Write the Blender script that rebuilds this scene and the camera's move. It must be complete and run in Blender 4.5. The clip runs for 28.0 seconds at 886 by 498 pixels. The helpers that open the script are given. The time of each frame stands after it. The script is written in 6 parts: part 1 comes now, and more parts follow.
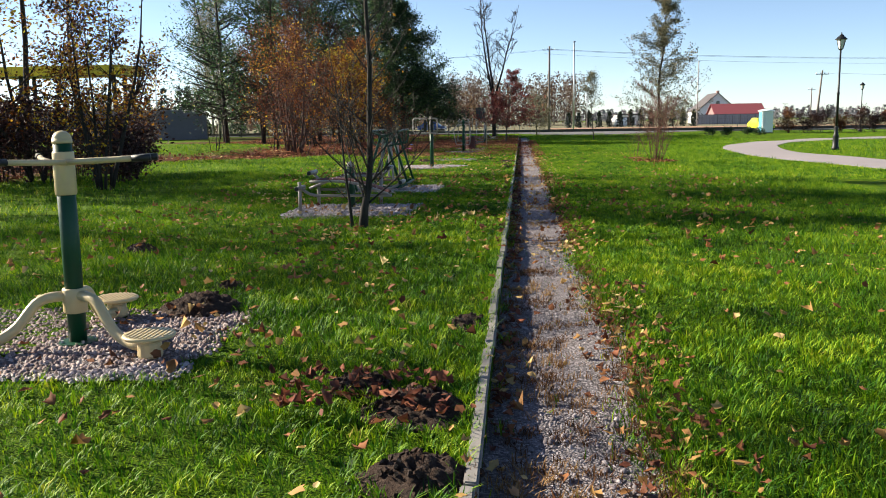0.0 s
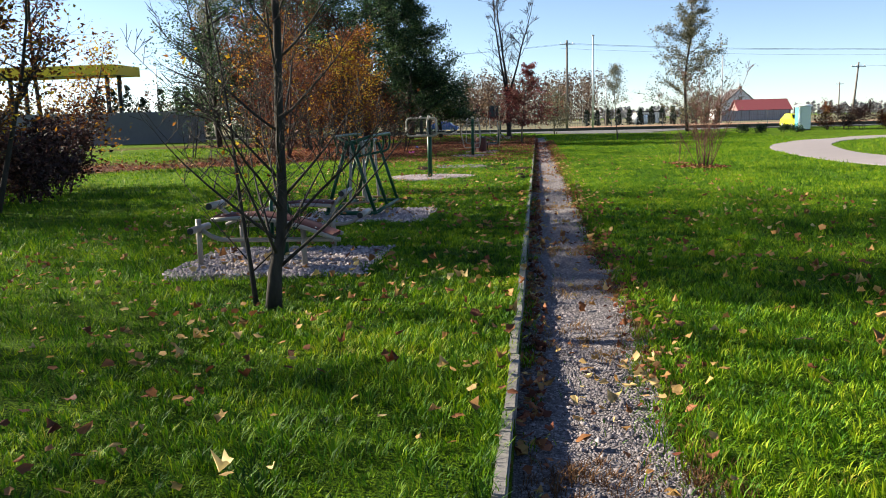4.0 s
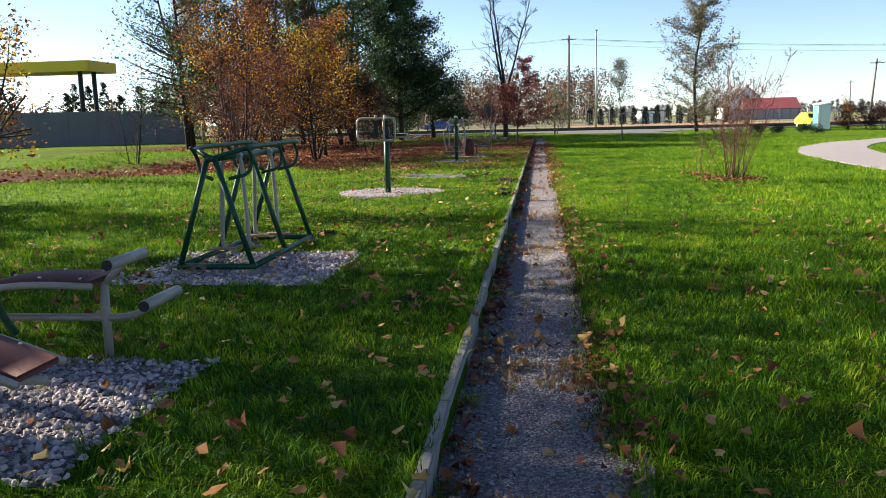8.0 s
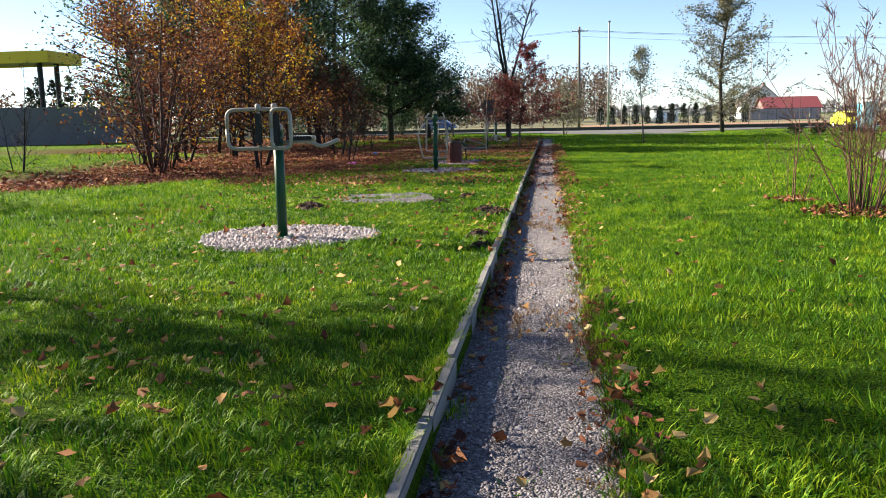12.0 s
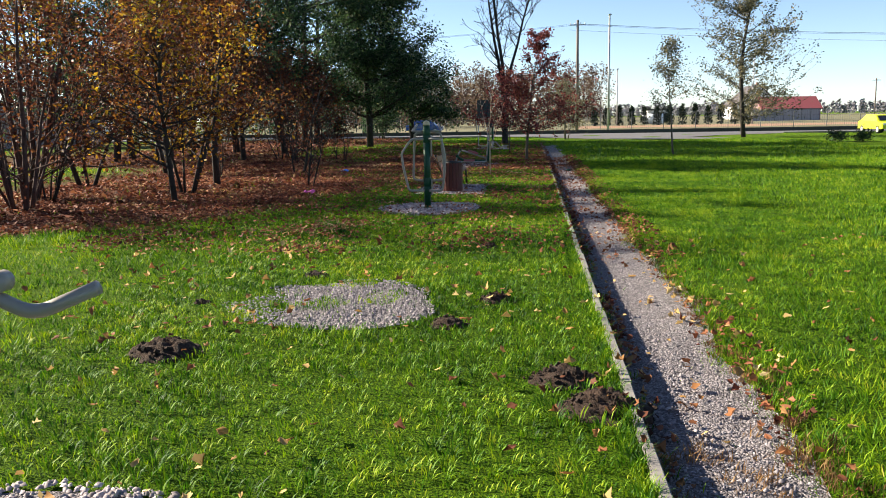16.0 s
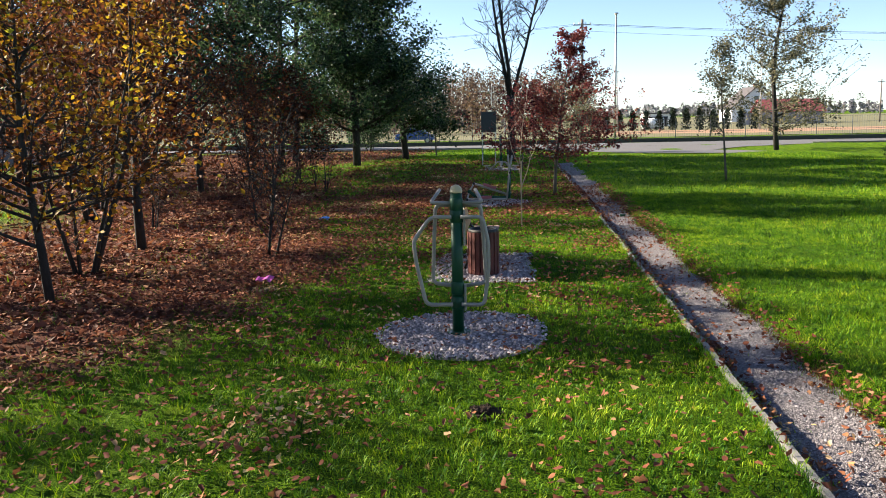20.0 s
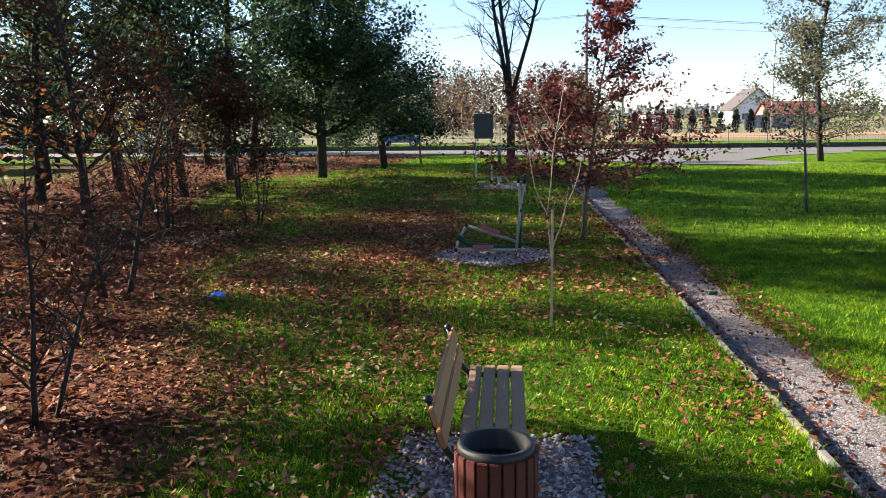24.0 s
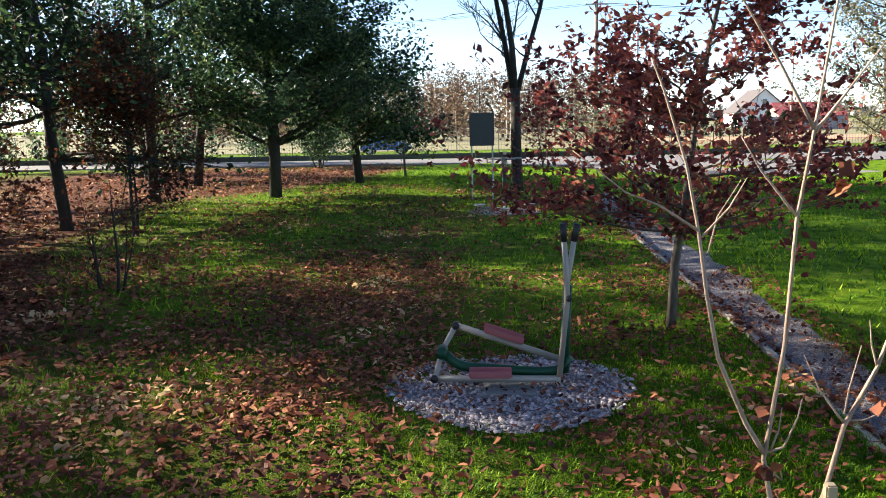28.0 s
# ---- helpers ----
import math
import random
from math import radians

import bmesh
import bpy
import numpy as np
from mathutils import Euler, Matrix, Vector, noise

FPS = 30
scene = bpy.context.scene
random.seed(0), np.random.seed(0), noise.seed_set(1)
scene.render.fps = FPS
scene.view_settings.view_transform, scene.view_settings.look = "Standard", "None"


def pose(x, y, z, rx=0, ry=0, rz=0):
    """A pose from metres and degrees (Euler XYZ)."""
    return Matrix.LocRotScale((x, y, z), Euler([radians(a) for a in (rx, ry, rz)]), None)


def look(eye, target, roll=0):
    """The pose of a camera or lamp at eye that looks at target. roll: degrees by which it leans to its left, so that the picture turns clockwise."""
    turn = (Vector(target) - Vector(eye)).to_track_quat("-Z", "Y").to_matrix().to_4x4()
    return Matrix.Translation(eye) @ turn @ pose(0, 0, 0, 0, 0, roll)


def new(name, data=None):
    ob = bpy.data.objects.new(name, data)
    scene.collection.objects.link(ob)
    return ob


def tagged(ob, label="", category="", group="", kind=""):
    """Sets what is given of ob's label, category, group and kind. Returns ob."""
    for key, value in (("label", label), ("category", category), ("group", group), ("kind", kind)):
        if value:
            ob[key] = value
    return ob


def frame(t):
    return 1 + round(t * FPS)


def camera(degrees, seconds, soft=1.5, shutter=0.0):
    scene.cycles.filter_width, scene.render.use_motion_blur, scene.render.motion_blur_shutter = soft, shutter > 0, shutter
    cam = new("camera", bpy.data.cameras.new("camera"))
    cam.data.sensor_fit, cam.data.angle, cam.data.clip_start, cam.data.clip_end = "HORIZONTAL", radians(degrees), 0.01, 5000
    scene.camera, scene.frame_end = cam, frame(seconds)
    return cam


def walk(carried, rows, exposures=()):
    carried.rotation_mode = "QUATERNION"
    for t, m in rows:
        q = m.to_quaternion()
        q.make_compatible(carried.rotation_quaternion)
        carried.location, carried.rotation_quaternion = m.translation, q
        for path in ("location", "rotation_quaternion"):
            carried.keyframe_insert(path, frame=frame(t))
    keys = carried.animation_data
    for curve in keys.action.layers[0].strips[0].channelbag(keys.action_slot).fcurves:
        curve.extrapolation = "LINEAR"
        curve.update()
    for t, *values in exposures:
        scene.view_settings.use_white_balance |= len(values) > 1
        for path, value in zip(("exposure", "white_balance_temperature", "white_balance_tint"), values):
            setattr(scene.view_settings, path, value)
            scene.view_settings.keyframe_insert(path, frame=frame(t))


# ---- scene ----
EXPOSURES = [(t, e, 6400, 10) for t, e in ((0.0, 1.71), (3.0, 1.73), (8.0, 1.91), (12.0, 1.95), (17.0, 1.84), (20.0, 2.05), (22.5, 2.2), (26.0, 2.3), (28.0, 2.5))]
cam = camera(56.1, 28.0, soft=0.95)
PATH = [
    (0.0, (0.179, 2.948, 1.505), (-1.686, 22.628, -1.532), -0.82),
    (0.5, (0.175, 3.577, 1.488), (-1.733, 23.253, -1.550), -0.87),
    (1.0, (0.136, 4.237, 1.496), (-1.879, 23.902, -1.543), -0.95),
    (1.5, (0.161, 4.860, 1.505), (-1.928, 24.517, -1.535), -1.07),
    (2.0, (0.178, 5.436, 1.513), (-1.972, 25.086, -1.528), -1.20),
    (2.5, (0.179, 6.028, 1.512), (-2.013, 25.674, -1.526), -1.30),
    (3.0, (0.167, 6.676, 1.506), (-2.052, 26.320, -1.523), -1.37),
    (3.5, (0.139, 7.402, 1.506), (-2.113, 27.041, -1.531), -1.44),
    (5.5, (0.107, 9.889, 1.564), (-2.179, 29.522, -1.493), -1.27),
    (6.0, (0.156, 10.645, 1.545), (-2.130, 30.276, -1.518), -1.30),
    (6.5, (0.221, 11.354, 1.537), (-2.073, 30.985, -1.523), -1.34),
    (7.0, (0.303, 11.953, 1.531), (-2.007, 31.582, -1.528), -1.35),
    (7.5, (0.411, 12.454, 1.537), (-1.925, 32.079, -1.532), -1.36),
    (8.0, (0.483, 12.894, 1.532), (-1.858, 32.518, -1.537), -1.38),
    (8.5, (0.528, 13.369, 1.525), (-1.808, 32.993, -1.551), -1.40),
    (9.0, (0.585, 14.022, 1.506), (-1.756, 33.646, -1.563), -1.38),
    (9.5, (0.631, 14.859, 1.489), (-1.715, 34.483, -1.575), -1.33),
    (10.0, (0.663, 15.885, 1.472), (-1.704, 35.507, -1.595), -1.28),
    (10.5, (0.641, 16.942, 1.456), (-1.770, 36.557, -1.619), -1.26),
    (11.0, (0.634, 18.072, 1.455), (-1.827, 37.679, -1.628), -1.26),
    (11.5, (0.596, 19.256, 1.447), (-1.900, 38.858, -1.638), -1.21),
    (12.0, (0.542, 20.403, 1.439), (-1.975, 40.002, -1.650), -1.17),
    (12.5, (0.442, 21.534, 1.458), (-2.095, 41.130, -1.630), -1.13),
    (14.5, (-0.059, 25.258, 1.694), (-2.648, 44.842, -1.431), -1.04),
    (15.0, (-0.245, 26.196, 1.749), (-2.640, 45.805, -1.373), -1.03),
    (15.5, (-0.467, 27.052, 1.747), (-2.698, 46.679, -1.382), -1.00),
    (16.0, (-0.632, 27.948, 1.736), (-2.744, 47.587, -1.402), -0.97),
    (16.5, (-0.789, 28.797, 1.725), (-2.830, 48.444, -1.410), -0.93),
    (17.0, (-0.982, 29.629, 1.719), (-2.958, 49.284, -1.409), -0.90),
    (17.5, (-1.176, 30.421, 1.781), (-3.084, 50.081, -1.355), -0.87),
    (18.0, (-1.346, 31.259, 1.926), (-3.208, 50.923, -1.213), -0.88),
    (18.5, (-1.499, 32.002, 2.102), (-3.346, 51.668, -1.036), -0.97),
    (19.0, (-1.655, 32.817, 2.242), (-3.493, 52.483, -0.902), -1.07),
    (19.5, (-1.799, 33.705, 2.345), (-3.623, 53.373, -0.791), -1.17),
    (20.0, (-1.926, 34.642, 2.396), (-3.731, 54.315, -0.721), -1.25),
    (20.5, (-2.030, 35.642, 2.397), (-3.808, 55.319, -0.710), -1.32),
    (21.0, (-2.109, 36.688, 2.380), (-3.850, 56.369, -0.718), -1.32),
    (21.5, (-2.145, 37.742, 2.360), (-3.855, 57.428, -0.727), -1.24),
    (22.0, (-2.184, 38.813, 2.380), (-3.861, 58.501, -0.713), -1.10),
    (22.5, (-2.259, 39.900, 2.446), (-3.894, 59.588, -0.668), -1.00),
    (24.5, (-2.461, 43.595, 2.574), (-3.999, 63.284, -0.585), -0.67),
    (25.0, (-2.560, 44.628, 2.520), (-4.097, 64.322, -0.607), -0.96),
    (25.5, (-2.651, 45.673, 2.487), (-4.192, 65.372, -0.603), -1.18),
    (26.0, (-2.714, 46.734, 2.471), (-4.258, 66.435, -0.605), -1.35),
    (26.5, (-2.741, 47.840, 2.471), (-4.276, 67.543, -0.602), -1.42),
    (27.0, (-2.734, 48.819, 2.472), (-4.247, 68.525, -0.593), -1.37),
    (27.5, (-2.707, 49.764, 2.455), (-4.206, 69.472, -0.607), -1.29),
    (28.0, (-2.712, 50.590, 2.404), (-4.170, 70.307, -0.617), -1.20),
]
walk(cam, [(t, look(eye, target, roll)) for t, eye, target, roll in PATH], EXPOSURES)
# ---- world ----
SUN_AZ = math.atan2(0.3, -1.0)      # bearing of the sun from +x, counter-clockwise
SUN_EL = radians(25.5)
world = bpy.data.worlds.new("sky")
scene.world = world
world.use_nodes = True
wn = world.node_tree
wn.nodes.clear()
sky = wn.nodes.new("ShaderNodeTexSky")
sky.sky_type = "NISHITA"
sky.sun_disc = False
sky.sun_elevation = SUN_EL
sky.sun_rotation = math.pi / 2 - SUN_AZ
sky.air_density, sky.dust_density, sky.ozone_density = 0.8, 0.9, 1.0
sky.altitude = 2000
bg = wn.nodes.new("ShaderNodeBackground")
bg.inputs["Strength"].default_value = 0.056
wo = wn.nodes.new("ShaderNodeOutputWorld")
wn.links.new(sky.outputs[0], bg.inputs[0])
wn.links.new(bg.outputs[0], wo.inputs[0])
sun = new("sun", bpy.data.lights.new("sun", "SUN"))
sun.data.energy, sun.data.angle, sun.data.color = 5.0, radians(0.6), (1.0, 0.88, 0.68)
sd = Vector((math.cos(SUN_AZ) * math.cos(SUN_EL), math.sin(SUN_AZ) * math.cos(SUN_EL), math.sin(SUN_EL)))
sun.matrix_world = look(sd * 60, (0, 0, 0))

# ---- materials ----


class Mat:
    """A small wrapper for node materials."""

    def __init__(self, name):
        self.m = bpy.data.materials.new(name)
        self.m.use_nodes = True
        self.t = self.m.node_tree
        self.t.nodes.clear()
        self.out = self.n("OutputMaterial")
        self.co = self.n("TexCoord").outputs["Object"]
        self.geo = self.n("NewGeometry")

    def n(self, kind, **kw):
        node = self.t.nodes.new("ShaderNode" + kind)
        for k, v in kw.items():
            node.inputs[k].default_value = v
        return node

    def l(self, a, b):
        self.t.links.new(a, b)

    def noise(self, scale, detail=4.0, rough=0.6, vec=None, stretch=None):
        x = self.n("TexNoise", Scale=scale, Detail=detail, Roughness=rough)
        v = vec or self.geo.outputs["Position"]
        if stretch:
            mp = self.n("Mapping")
            mp.inputs["Scale"].default_value = stretch
            self.l(v, mp.inputs[0])
            v = mp.outputs[0]
        self.l(v, x.inputs["Vector"])
        return x.outputs[0]

    def ramp(self, fac, stops):
        r = self.n("ValToRGB")
        e = r.color_ramp.elements
        while len(e) < len(stops):
            e.new(0.5)
        for el, (p, c) in zip(e, stops):
            el.position, el.color = p, (*c, 1)
        self.l(fac, r.inputs[0])
        return r.outputs[0]

    def mix(self, fac, a, b, mode="MIX"):
        x = self.t.nodes.new("ShaderNodeMix")
        x.data_type, x.blend_type = "RGBA", mode
        for sock, v in ((x.inputs[0], fac), (x.inputs[6], a), (x.inputs[7], b)):
            if hasattr(v, "is_output"):
                self.l(v, sock)
            elif isinstance(v, (int, float)):
                sock.default_value = v
            else:
                sock.default_value = (*v, 1)
        return x.outputs[2]

    def math(self, op, a, b=0.0):
        x = self.t.nodes.new("ShaderNodeMath")
        x.operation = op
        for sock, v in ((x.inputs[0], a), (x.inputs[1], b)):
            if hasattr(v, "is_output"):
                self.l(v, sock)
            else:
                sock.default_value = v
        return x.outputs[0]

    def bump(self, h, strength=0.4, dist=0.01):
        b = self.n("Bump", Strength=strength, Distance=dist)
        self.l(h, b.inputs["Height"])
        return b.outputs[0]

    def done(self, color, rough=0.8, metal=0.0, normal=None, translucent=0.0, spec=0.3):
        p = self.n("BsdfPrincipled", Metallic=metal)
        p.inputs["Specular IOR Level"].default_value = spec
        if hasattr(color, "is_output"):
            self.l(color, p.inputs["Base Color"])
        else:
            p.inputs["Base Color"].default_value = (*color, 1)
        if hasattr(rough, "is_output"):
            self.l(rough, p.inputs["Roughness"])
        else:
            p.inputs["Roughness"].default_value = rough
        if normal:
            self.l(normal, p.inputs["Normal"])
        surf = p.outputs[0]
        if translucent:
            tr = self.n("BsdfTranslucent")
            if hasattr(color, "is_output"):
                self.l(color, tr.inputs[0])
            else:
                tr.inputs[0].default_value = (*color, 1)
            ms = self.n("MixShader")
            ms.inputs[0].default_value = translucent
            self.l(surf, ms.inputs[1])
            self.l(tr.outputs[0], ms.inputs[2])
            surf = ms.outputs[0]
        self.l(surf, self.out.inputs[0])
        return self.m


def plain(name, color, rough=0.6, metal=0.0, grain=30.0, vary=0.25, bump=0.15, spec=0.4):
    """A painted or solid surface with two scales of wear and a fine relief."""
    m = Mat(name)
    a, b = m.noise(grain, 5), m.noise(grain * 0.12, 3)
    c = m.mix(m.math("MULTIPLY", a, vary), color, [v * 0.55 for v in color])
    c = m.mix(m.math("MULTIPLY", b, vary), c, [min(1, v * 1.25 + 0.01) for v in color])
    r = m.math("ADD", m.math("MULTIPLY", a, 0.2), rough - 0.1)
    return m.done(c, r, metal, m.bump(a, bump, 0.003), 0, spec)


def leafy(name, stops, translucent=0.35, rough=0.55):
    """Leaves or blades: one colour for each leaf, drifting over the crown."""
    m = Mat(name)
    rnd = m.geo.outputs["Random Per Island"]
    drift = m.noise(0.6, 2)
    f = m.math("ADD", m.math("MULTIPLY", rnd, 0.72), m.math("MULTIPLY", m.math("SUBTRACT", drift, 0.47), 1.7))
    return m.done(m.ramp(f, stops), rough, 0, None, translucent, 0.15)


def make_bark(name, dark, light):
    m = Mat(name)
    a = m.noise(14, 6, 0.7, None, (1, 1, 0.25))
    return m.done(m.ramp(a, [(0.3, dark), (0.7, light)]), 0.9, 0, m.bump(a, 0.8, 0.02))


BARK = make_bark("bark", (0.035, 0.03, 0.026), (0.15, 0.125, 0.1))
BARK_DARK = make_bark("dark_bark", (0.01, 0.009, 0.008), (0.045, 0.038, 0.033))
BARK_PALE = make_bark("pale_bark", (0.2, 0.125, 0.09), (0.44, 0.32, 0.25))
BARK_RED = make_bark("reddish_bark", (0.05, 0.022, 0.02), (0.16, 0.075, 0.055))
BARK_TWIG = make_bark("brown_twig_bark", (0.022, 0.011, 0.01), (0.11, 0.06, 0.05))
BIRCH = make_bark("grey_bark", (0.12, 0.11, 0.1), (0.4, 0.38, 0.35))

# ground: lawn, thin earthy patches, shade-dark grass gaps and leaf mould under the grove
g = Mat("lawn")
a, b, c = g.noise(0.35, 5), g.noise(3.0, 6), g.noise(60, 4)
green = g.ramp(b, [(0.3, (0.018, 0.05, 0.003)), (0.5, (0.072, 0.14, 0.006)), (0.75, (0.165, 0.215, 0.012))])
brown = g.ramp(c, [(0.3, (0.035, 0.018, 0.014)), (0.6, (0.12, 0.048, 0.034)), (0.8, (0.2, 0.09, 0.055))])
att = g.n("Attribute")
att.attribute_name = "litter"
lit = g.math("MULTIPLY", att.outputs["Fac"], g.math("ADD", g.math("MULTIPLY", b, 0.9), 0.55))
thin = g.math("MULTIPLY", g.math("GREATER_THAN", c, 0.63), g.math("GREATER_THAN", b, 0.55))
col = g.mix(g.math("MULTIPLY", thin, 0.5), green, (0.11, 0.085, 0.035))
# near the path, near-black noise stands in for shade between grass clumps
sw = g.n("Attribute")
sw.attribute_name = "gap_shade"
col = g.mix(sw.outputs["Fac"], col, g.ramp(c, [(0.36, (0.005, 0.014, 0.002)), (0.52, (0.052, 0.11, 0.004)), (0.7, (0.14, 0.2, 0.008))]))
LAWN = g.done(g.mix(lit, col, brown), 0.95, 0, g.bump(g.math("ADD", c, b), 0.9, 0.04), 0, 0.04)

gm = Mat("grass")
gf = gm.math("ADD", gm.math("MULTIPLY", gm.geo.outputs["Random Per Island"], 0.55), gm.math("MULTIPLY", gm.math("SUBTRACT", gm.noise(3.2, 3), 0.42), 1.5))
gf = gm.math("ADD", gf, gm.math("MULTIPLY", gm.math("SUBTRACT", gm.noise(0.5, 2), 0.45), 0.9))
GRASS = gm.done(gm.ramp(gf, [(0.0, (0.006, 0.028, 0.003)), (0.33, (0.045, 0.145, 0.003)), (0.6, (0.165, 0.295, 0.005)), (0.88, (0.33, 0.4, 0.01)), (1.0, (0.36, 0.29, 0.06))]), 0.6, 0, None, 0.3, 0.16)
LITTER = leafy("fallen_leaves", [(0.0, (0.06, 0.022, 0.014)), (0.4, (0.175, 0.056, 0.033)), (0.75, (0.33, 0.135, 0.065)), (1.0, (0.6, 0.43, 0.22))], 0.2, 0.7)
LITTER_PALE = leafy("pale_fallen_leaves", [(0.0, (0.1, 0.035, 0.018)), (0.3, (0.26, 0.11, 0.045)), (0.6, (0.42, 0.26, 0.09)), (1.0, (0.6, 0.47, 0.22))], 0.2, 0.7)
LEAF_GREEN = leafy("green_leaves", [(0.0, (0.012, 0.027, 0.016)), (0.5, (0.035, 0.072, 0.03)), (0.9, (0.09, 0.135, 0.05)), (1.0, (0.17, 0.17, 0.05))], 0.5, 0.36)
LEAF_GOLD = leafy("golden_leaves", [(0.0, (0.04, 0.013, 0.008)), (0.28, (0.12, 0.04, 0.012)), (0.52, (0.25, 0.115, 0.012)), (0.8, (0.42, 0.29, 0.018)), (1.0, (0.24, 0.28, 0.03))], 0.45)
LEAF_RUST = leafy("rust_leaves", [(0.0, (0.034, 0.012, 0.01)), (0.5, (0.105, 0.036, 0.02)), (0.85, (0.22, 0.085, 0.024)), (1.0, (0.36, 0.24, 0.03))], 0.45)
LEAF_RED = leafy("oxblood_leaves", [(0.0, (0.05, 0.013, 0.014)), (0.4, (0.165, 0.037, 0.037)), (0.8, (0.31, 0.09, 0.07)), (1.0, (0.42, 0.2, 0.11))], 0.5)
LEAF_DARK = leafy("withered_dark_leaves", [(0.0, (0.014, 0.009, 0.011)), (0.6, (0.05, 0.024, 0.024)), (1.0, (0.12, 0.06, 0.04))], 0.2)
LEAF_PALE = leafy("thin_grey_green_leaves", [(0.0, (0.05, 0.055, 0.04)), (0.5, (0.12, 0.12, 0.075)), (1.0, (0.28, 0.22, 0.11))], 0.35)
FOREST = leafy("far_wood", [(0.0, (0.05, 0.035, 0.032)), (0.45, (0.115, 0.078, 0.06)), (0.75, (0.175, 0.115, 0.065)), (1.0, (0.08, 0.085, 0.05))], 0.3, 0.9)
# bluish-grey leaf colour holds the distance haze of the horizon wood
HAZE_TINT = leafy("far_wood_haze_tint", [(0.0, (0.16, 0.16, 0.19)), (1.0, (0.3, 0.28, 0.3))], 0.2, 0.9)
CONIFER = leafy("dark_conifer", [(0.0, (0.006, 0.014, 0.008)), (1.0, (0.025, 0.045, 0.02))], 0.1)

st = Mat("gravel")
sa = st.noise(50, 5)
STONE = st.done(st.mix(sa, st.ramp(st.geo.outputs["Random Per Island"], [(0.0, (0.06, 0.053, 0.06)), (0.4, (0.165, 0.148, 0.16)), (0.75, (0.3, 0.27, 0.285)), (1.0, (0.55, 0.5, 0.51))]), (0.19, 0.17, 0.185)), 0.85, 0, st.bump(sa, 0.4, 0.004))
sb = Mat("pale_crushed_stone")
sq = sb.noise(50, 5)
STONE_BED = sb.done(sb.mix(sb.math("MULTIPLY", sq, 0.6), sb.ramp(sb.geo.outputs["Random Per Island"], [(0.0, (0.1, 0.085, 0.09)), (0.3, (0.23, 0.2, 0.21)), (0.65, (0.4, 0.34, 0.345)), (1.0, (0.62, 0.55, 0.545))]), (0.3, 0.26, 0.265)), 0.85, 0, sb.bump(sq, 0.4, 0.004))
sw2 = Mat("brownish_crushed_stone")
sv = sw2.noise(50, 5)
STONE_WARM = sw2.done(sw2.mix(sw2.math("MULTIPLY", sv, 0.6), sw2.ramp(sw2.geo.outputs["Random Per Island"], [(0.0, (0.09, 0.06, 0.055)), (0.4, (0.21, 0.155, 0.145)), (0.75, (0.34, 0.27, 0.255)), (1.0, (0.52, 0.45, 0.43))]), (0.2, 0.15, 0.14)), 0.85, 0, sw2.bump(sv, 0.4, 0.004))
sp = Mat("pale_crushed_stone_piece")
sz = sp.noise(50, 5)
STONE_PIECE = sp.done(sp.mix(sp.math("MULTIPLY", sz, 0.6), sp.ramp(sp.n("ObjectInfo").outputs["Random"], [(0.0, (0.1, 0.085, 0.09)), (0.3, (0.23, 0.2, 0.21)), (0.65, (0.4, 0.34, 0.345)), (1.0, (0.62, 0.55, 0.545))]), (0.3, 0.26, 0.265)), 0.85, 0, sp.bump(sz, 0.4, 0.004))
pb = Mat("gravel_bed")
pv = pb.n("TexVoronoi", Scale=78.0)
pb.l(pb.geo.outputs["Position"], pv.inputs["Vector"])
pr = pb.n("SeparateColor")
pb.l(pv.outputs["Color"], pr.inputs[0])
pa, pc = pb.noise(120, 4), pb.noise(1.6, 5)
pcol = pb.ramp(pr.outputs[0], [(0.0, (0.085, 0.075, 0.085)), (0.45, (0.22, 0.2, 0.215)), (0.8, (0.37, 0.335, 0.355)), (1.0, (0.56, 0.52, 0.54))])
pcol = pb.mix(pb.math("MULTIPLY", pv.outputs["Distance"], 0.7), pcol, (0.1, 0.088, 0.09))
PATHBED = pb.done(pb.mix(pb.math("MULTIPLY", pb.math("GREATER_THAN", pc, 0.63), 0.35), pcol, (0.11, 0.07, 0.055)), 0.95, 0, pb.bump(pb.math("SUBTRACT", pa, pb.math("MULTIPLY", pv.outputs["Distance"], 3.0)), 0.9, 0.012))
cc = Mat("concrete")
ca, cb = cc.noise(40, 6), cc.noise(2.2, 4)
rn = cc.n("ObjectInfo").outputs["Random"]
ccol = cc.mix(cb, (0.22, 0.205, 0.195), (0.11, 0.1, 0.095))
CONCRETE = cc.done(cc.mix(cc.math("MULTIPLY", rn, 0.35), cc.mix(cc.math("MULTIPLY", ca, 0.5), ccol, (0.4, 0.38, 0.36)), (0.15, 0.14, 0.135)), 0.92, 0, cc.bump(ca, 0.5, 0.005))
am = Mat("asphalt")
aa = am.noise(90, 4)
ASPHALT = am.done(am.mix(am.noise(1.2, 4), am.ramp(aa, [(0.3, (0.07, 0.067, 0.072)), (0.7, (0.13, 0.126, 0.132)), ]), (0.15, 0.143, 0.15)), 0.85, 0, am.bump(aa, 0.4, 0.005))
em = Mat("dug_earth")
ea = em.noise(22, 6, 0.7)
eb = em.noise(75, 5, 0.7)
EARTH = em.done(em.ramp(em.math("ADD", em.math("MULTIPLY", ea, 0.6), em.math("MULTIPLY", eb, 0.4)), [(0.35, (0.018, 0.011, 0.009)), (0.55, (0.06, 0.037, 0.027)), (0.75, (0.12, 0.08, 0.055))]), 1.0, 0, em.bump(em.math("ADD", ea, eb), 1.0, 0.035))
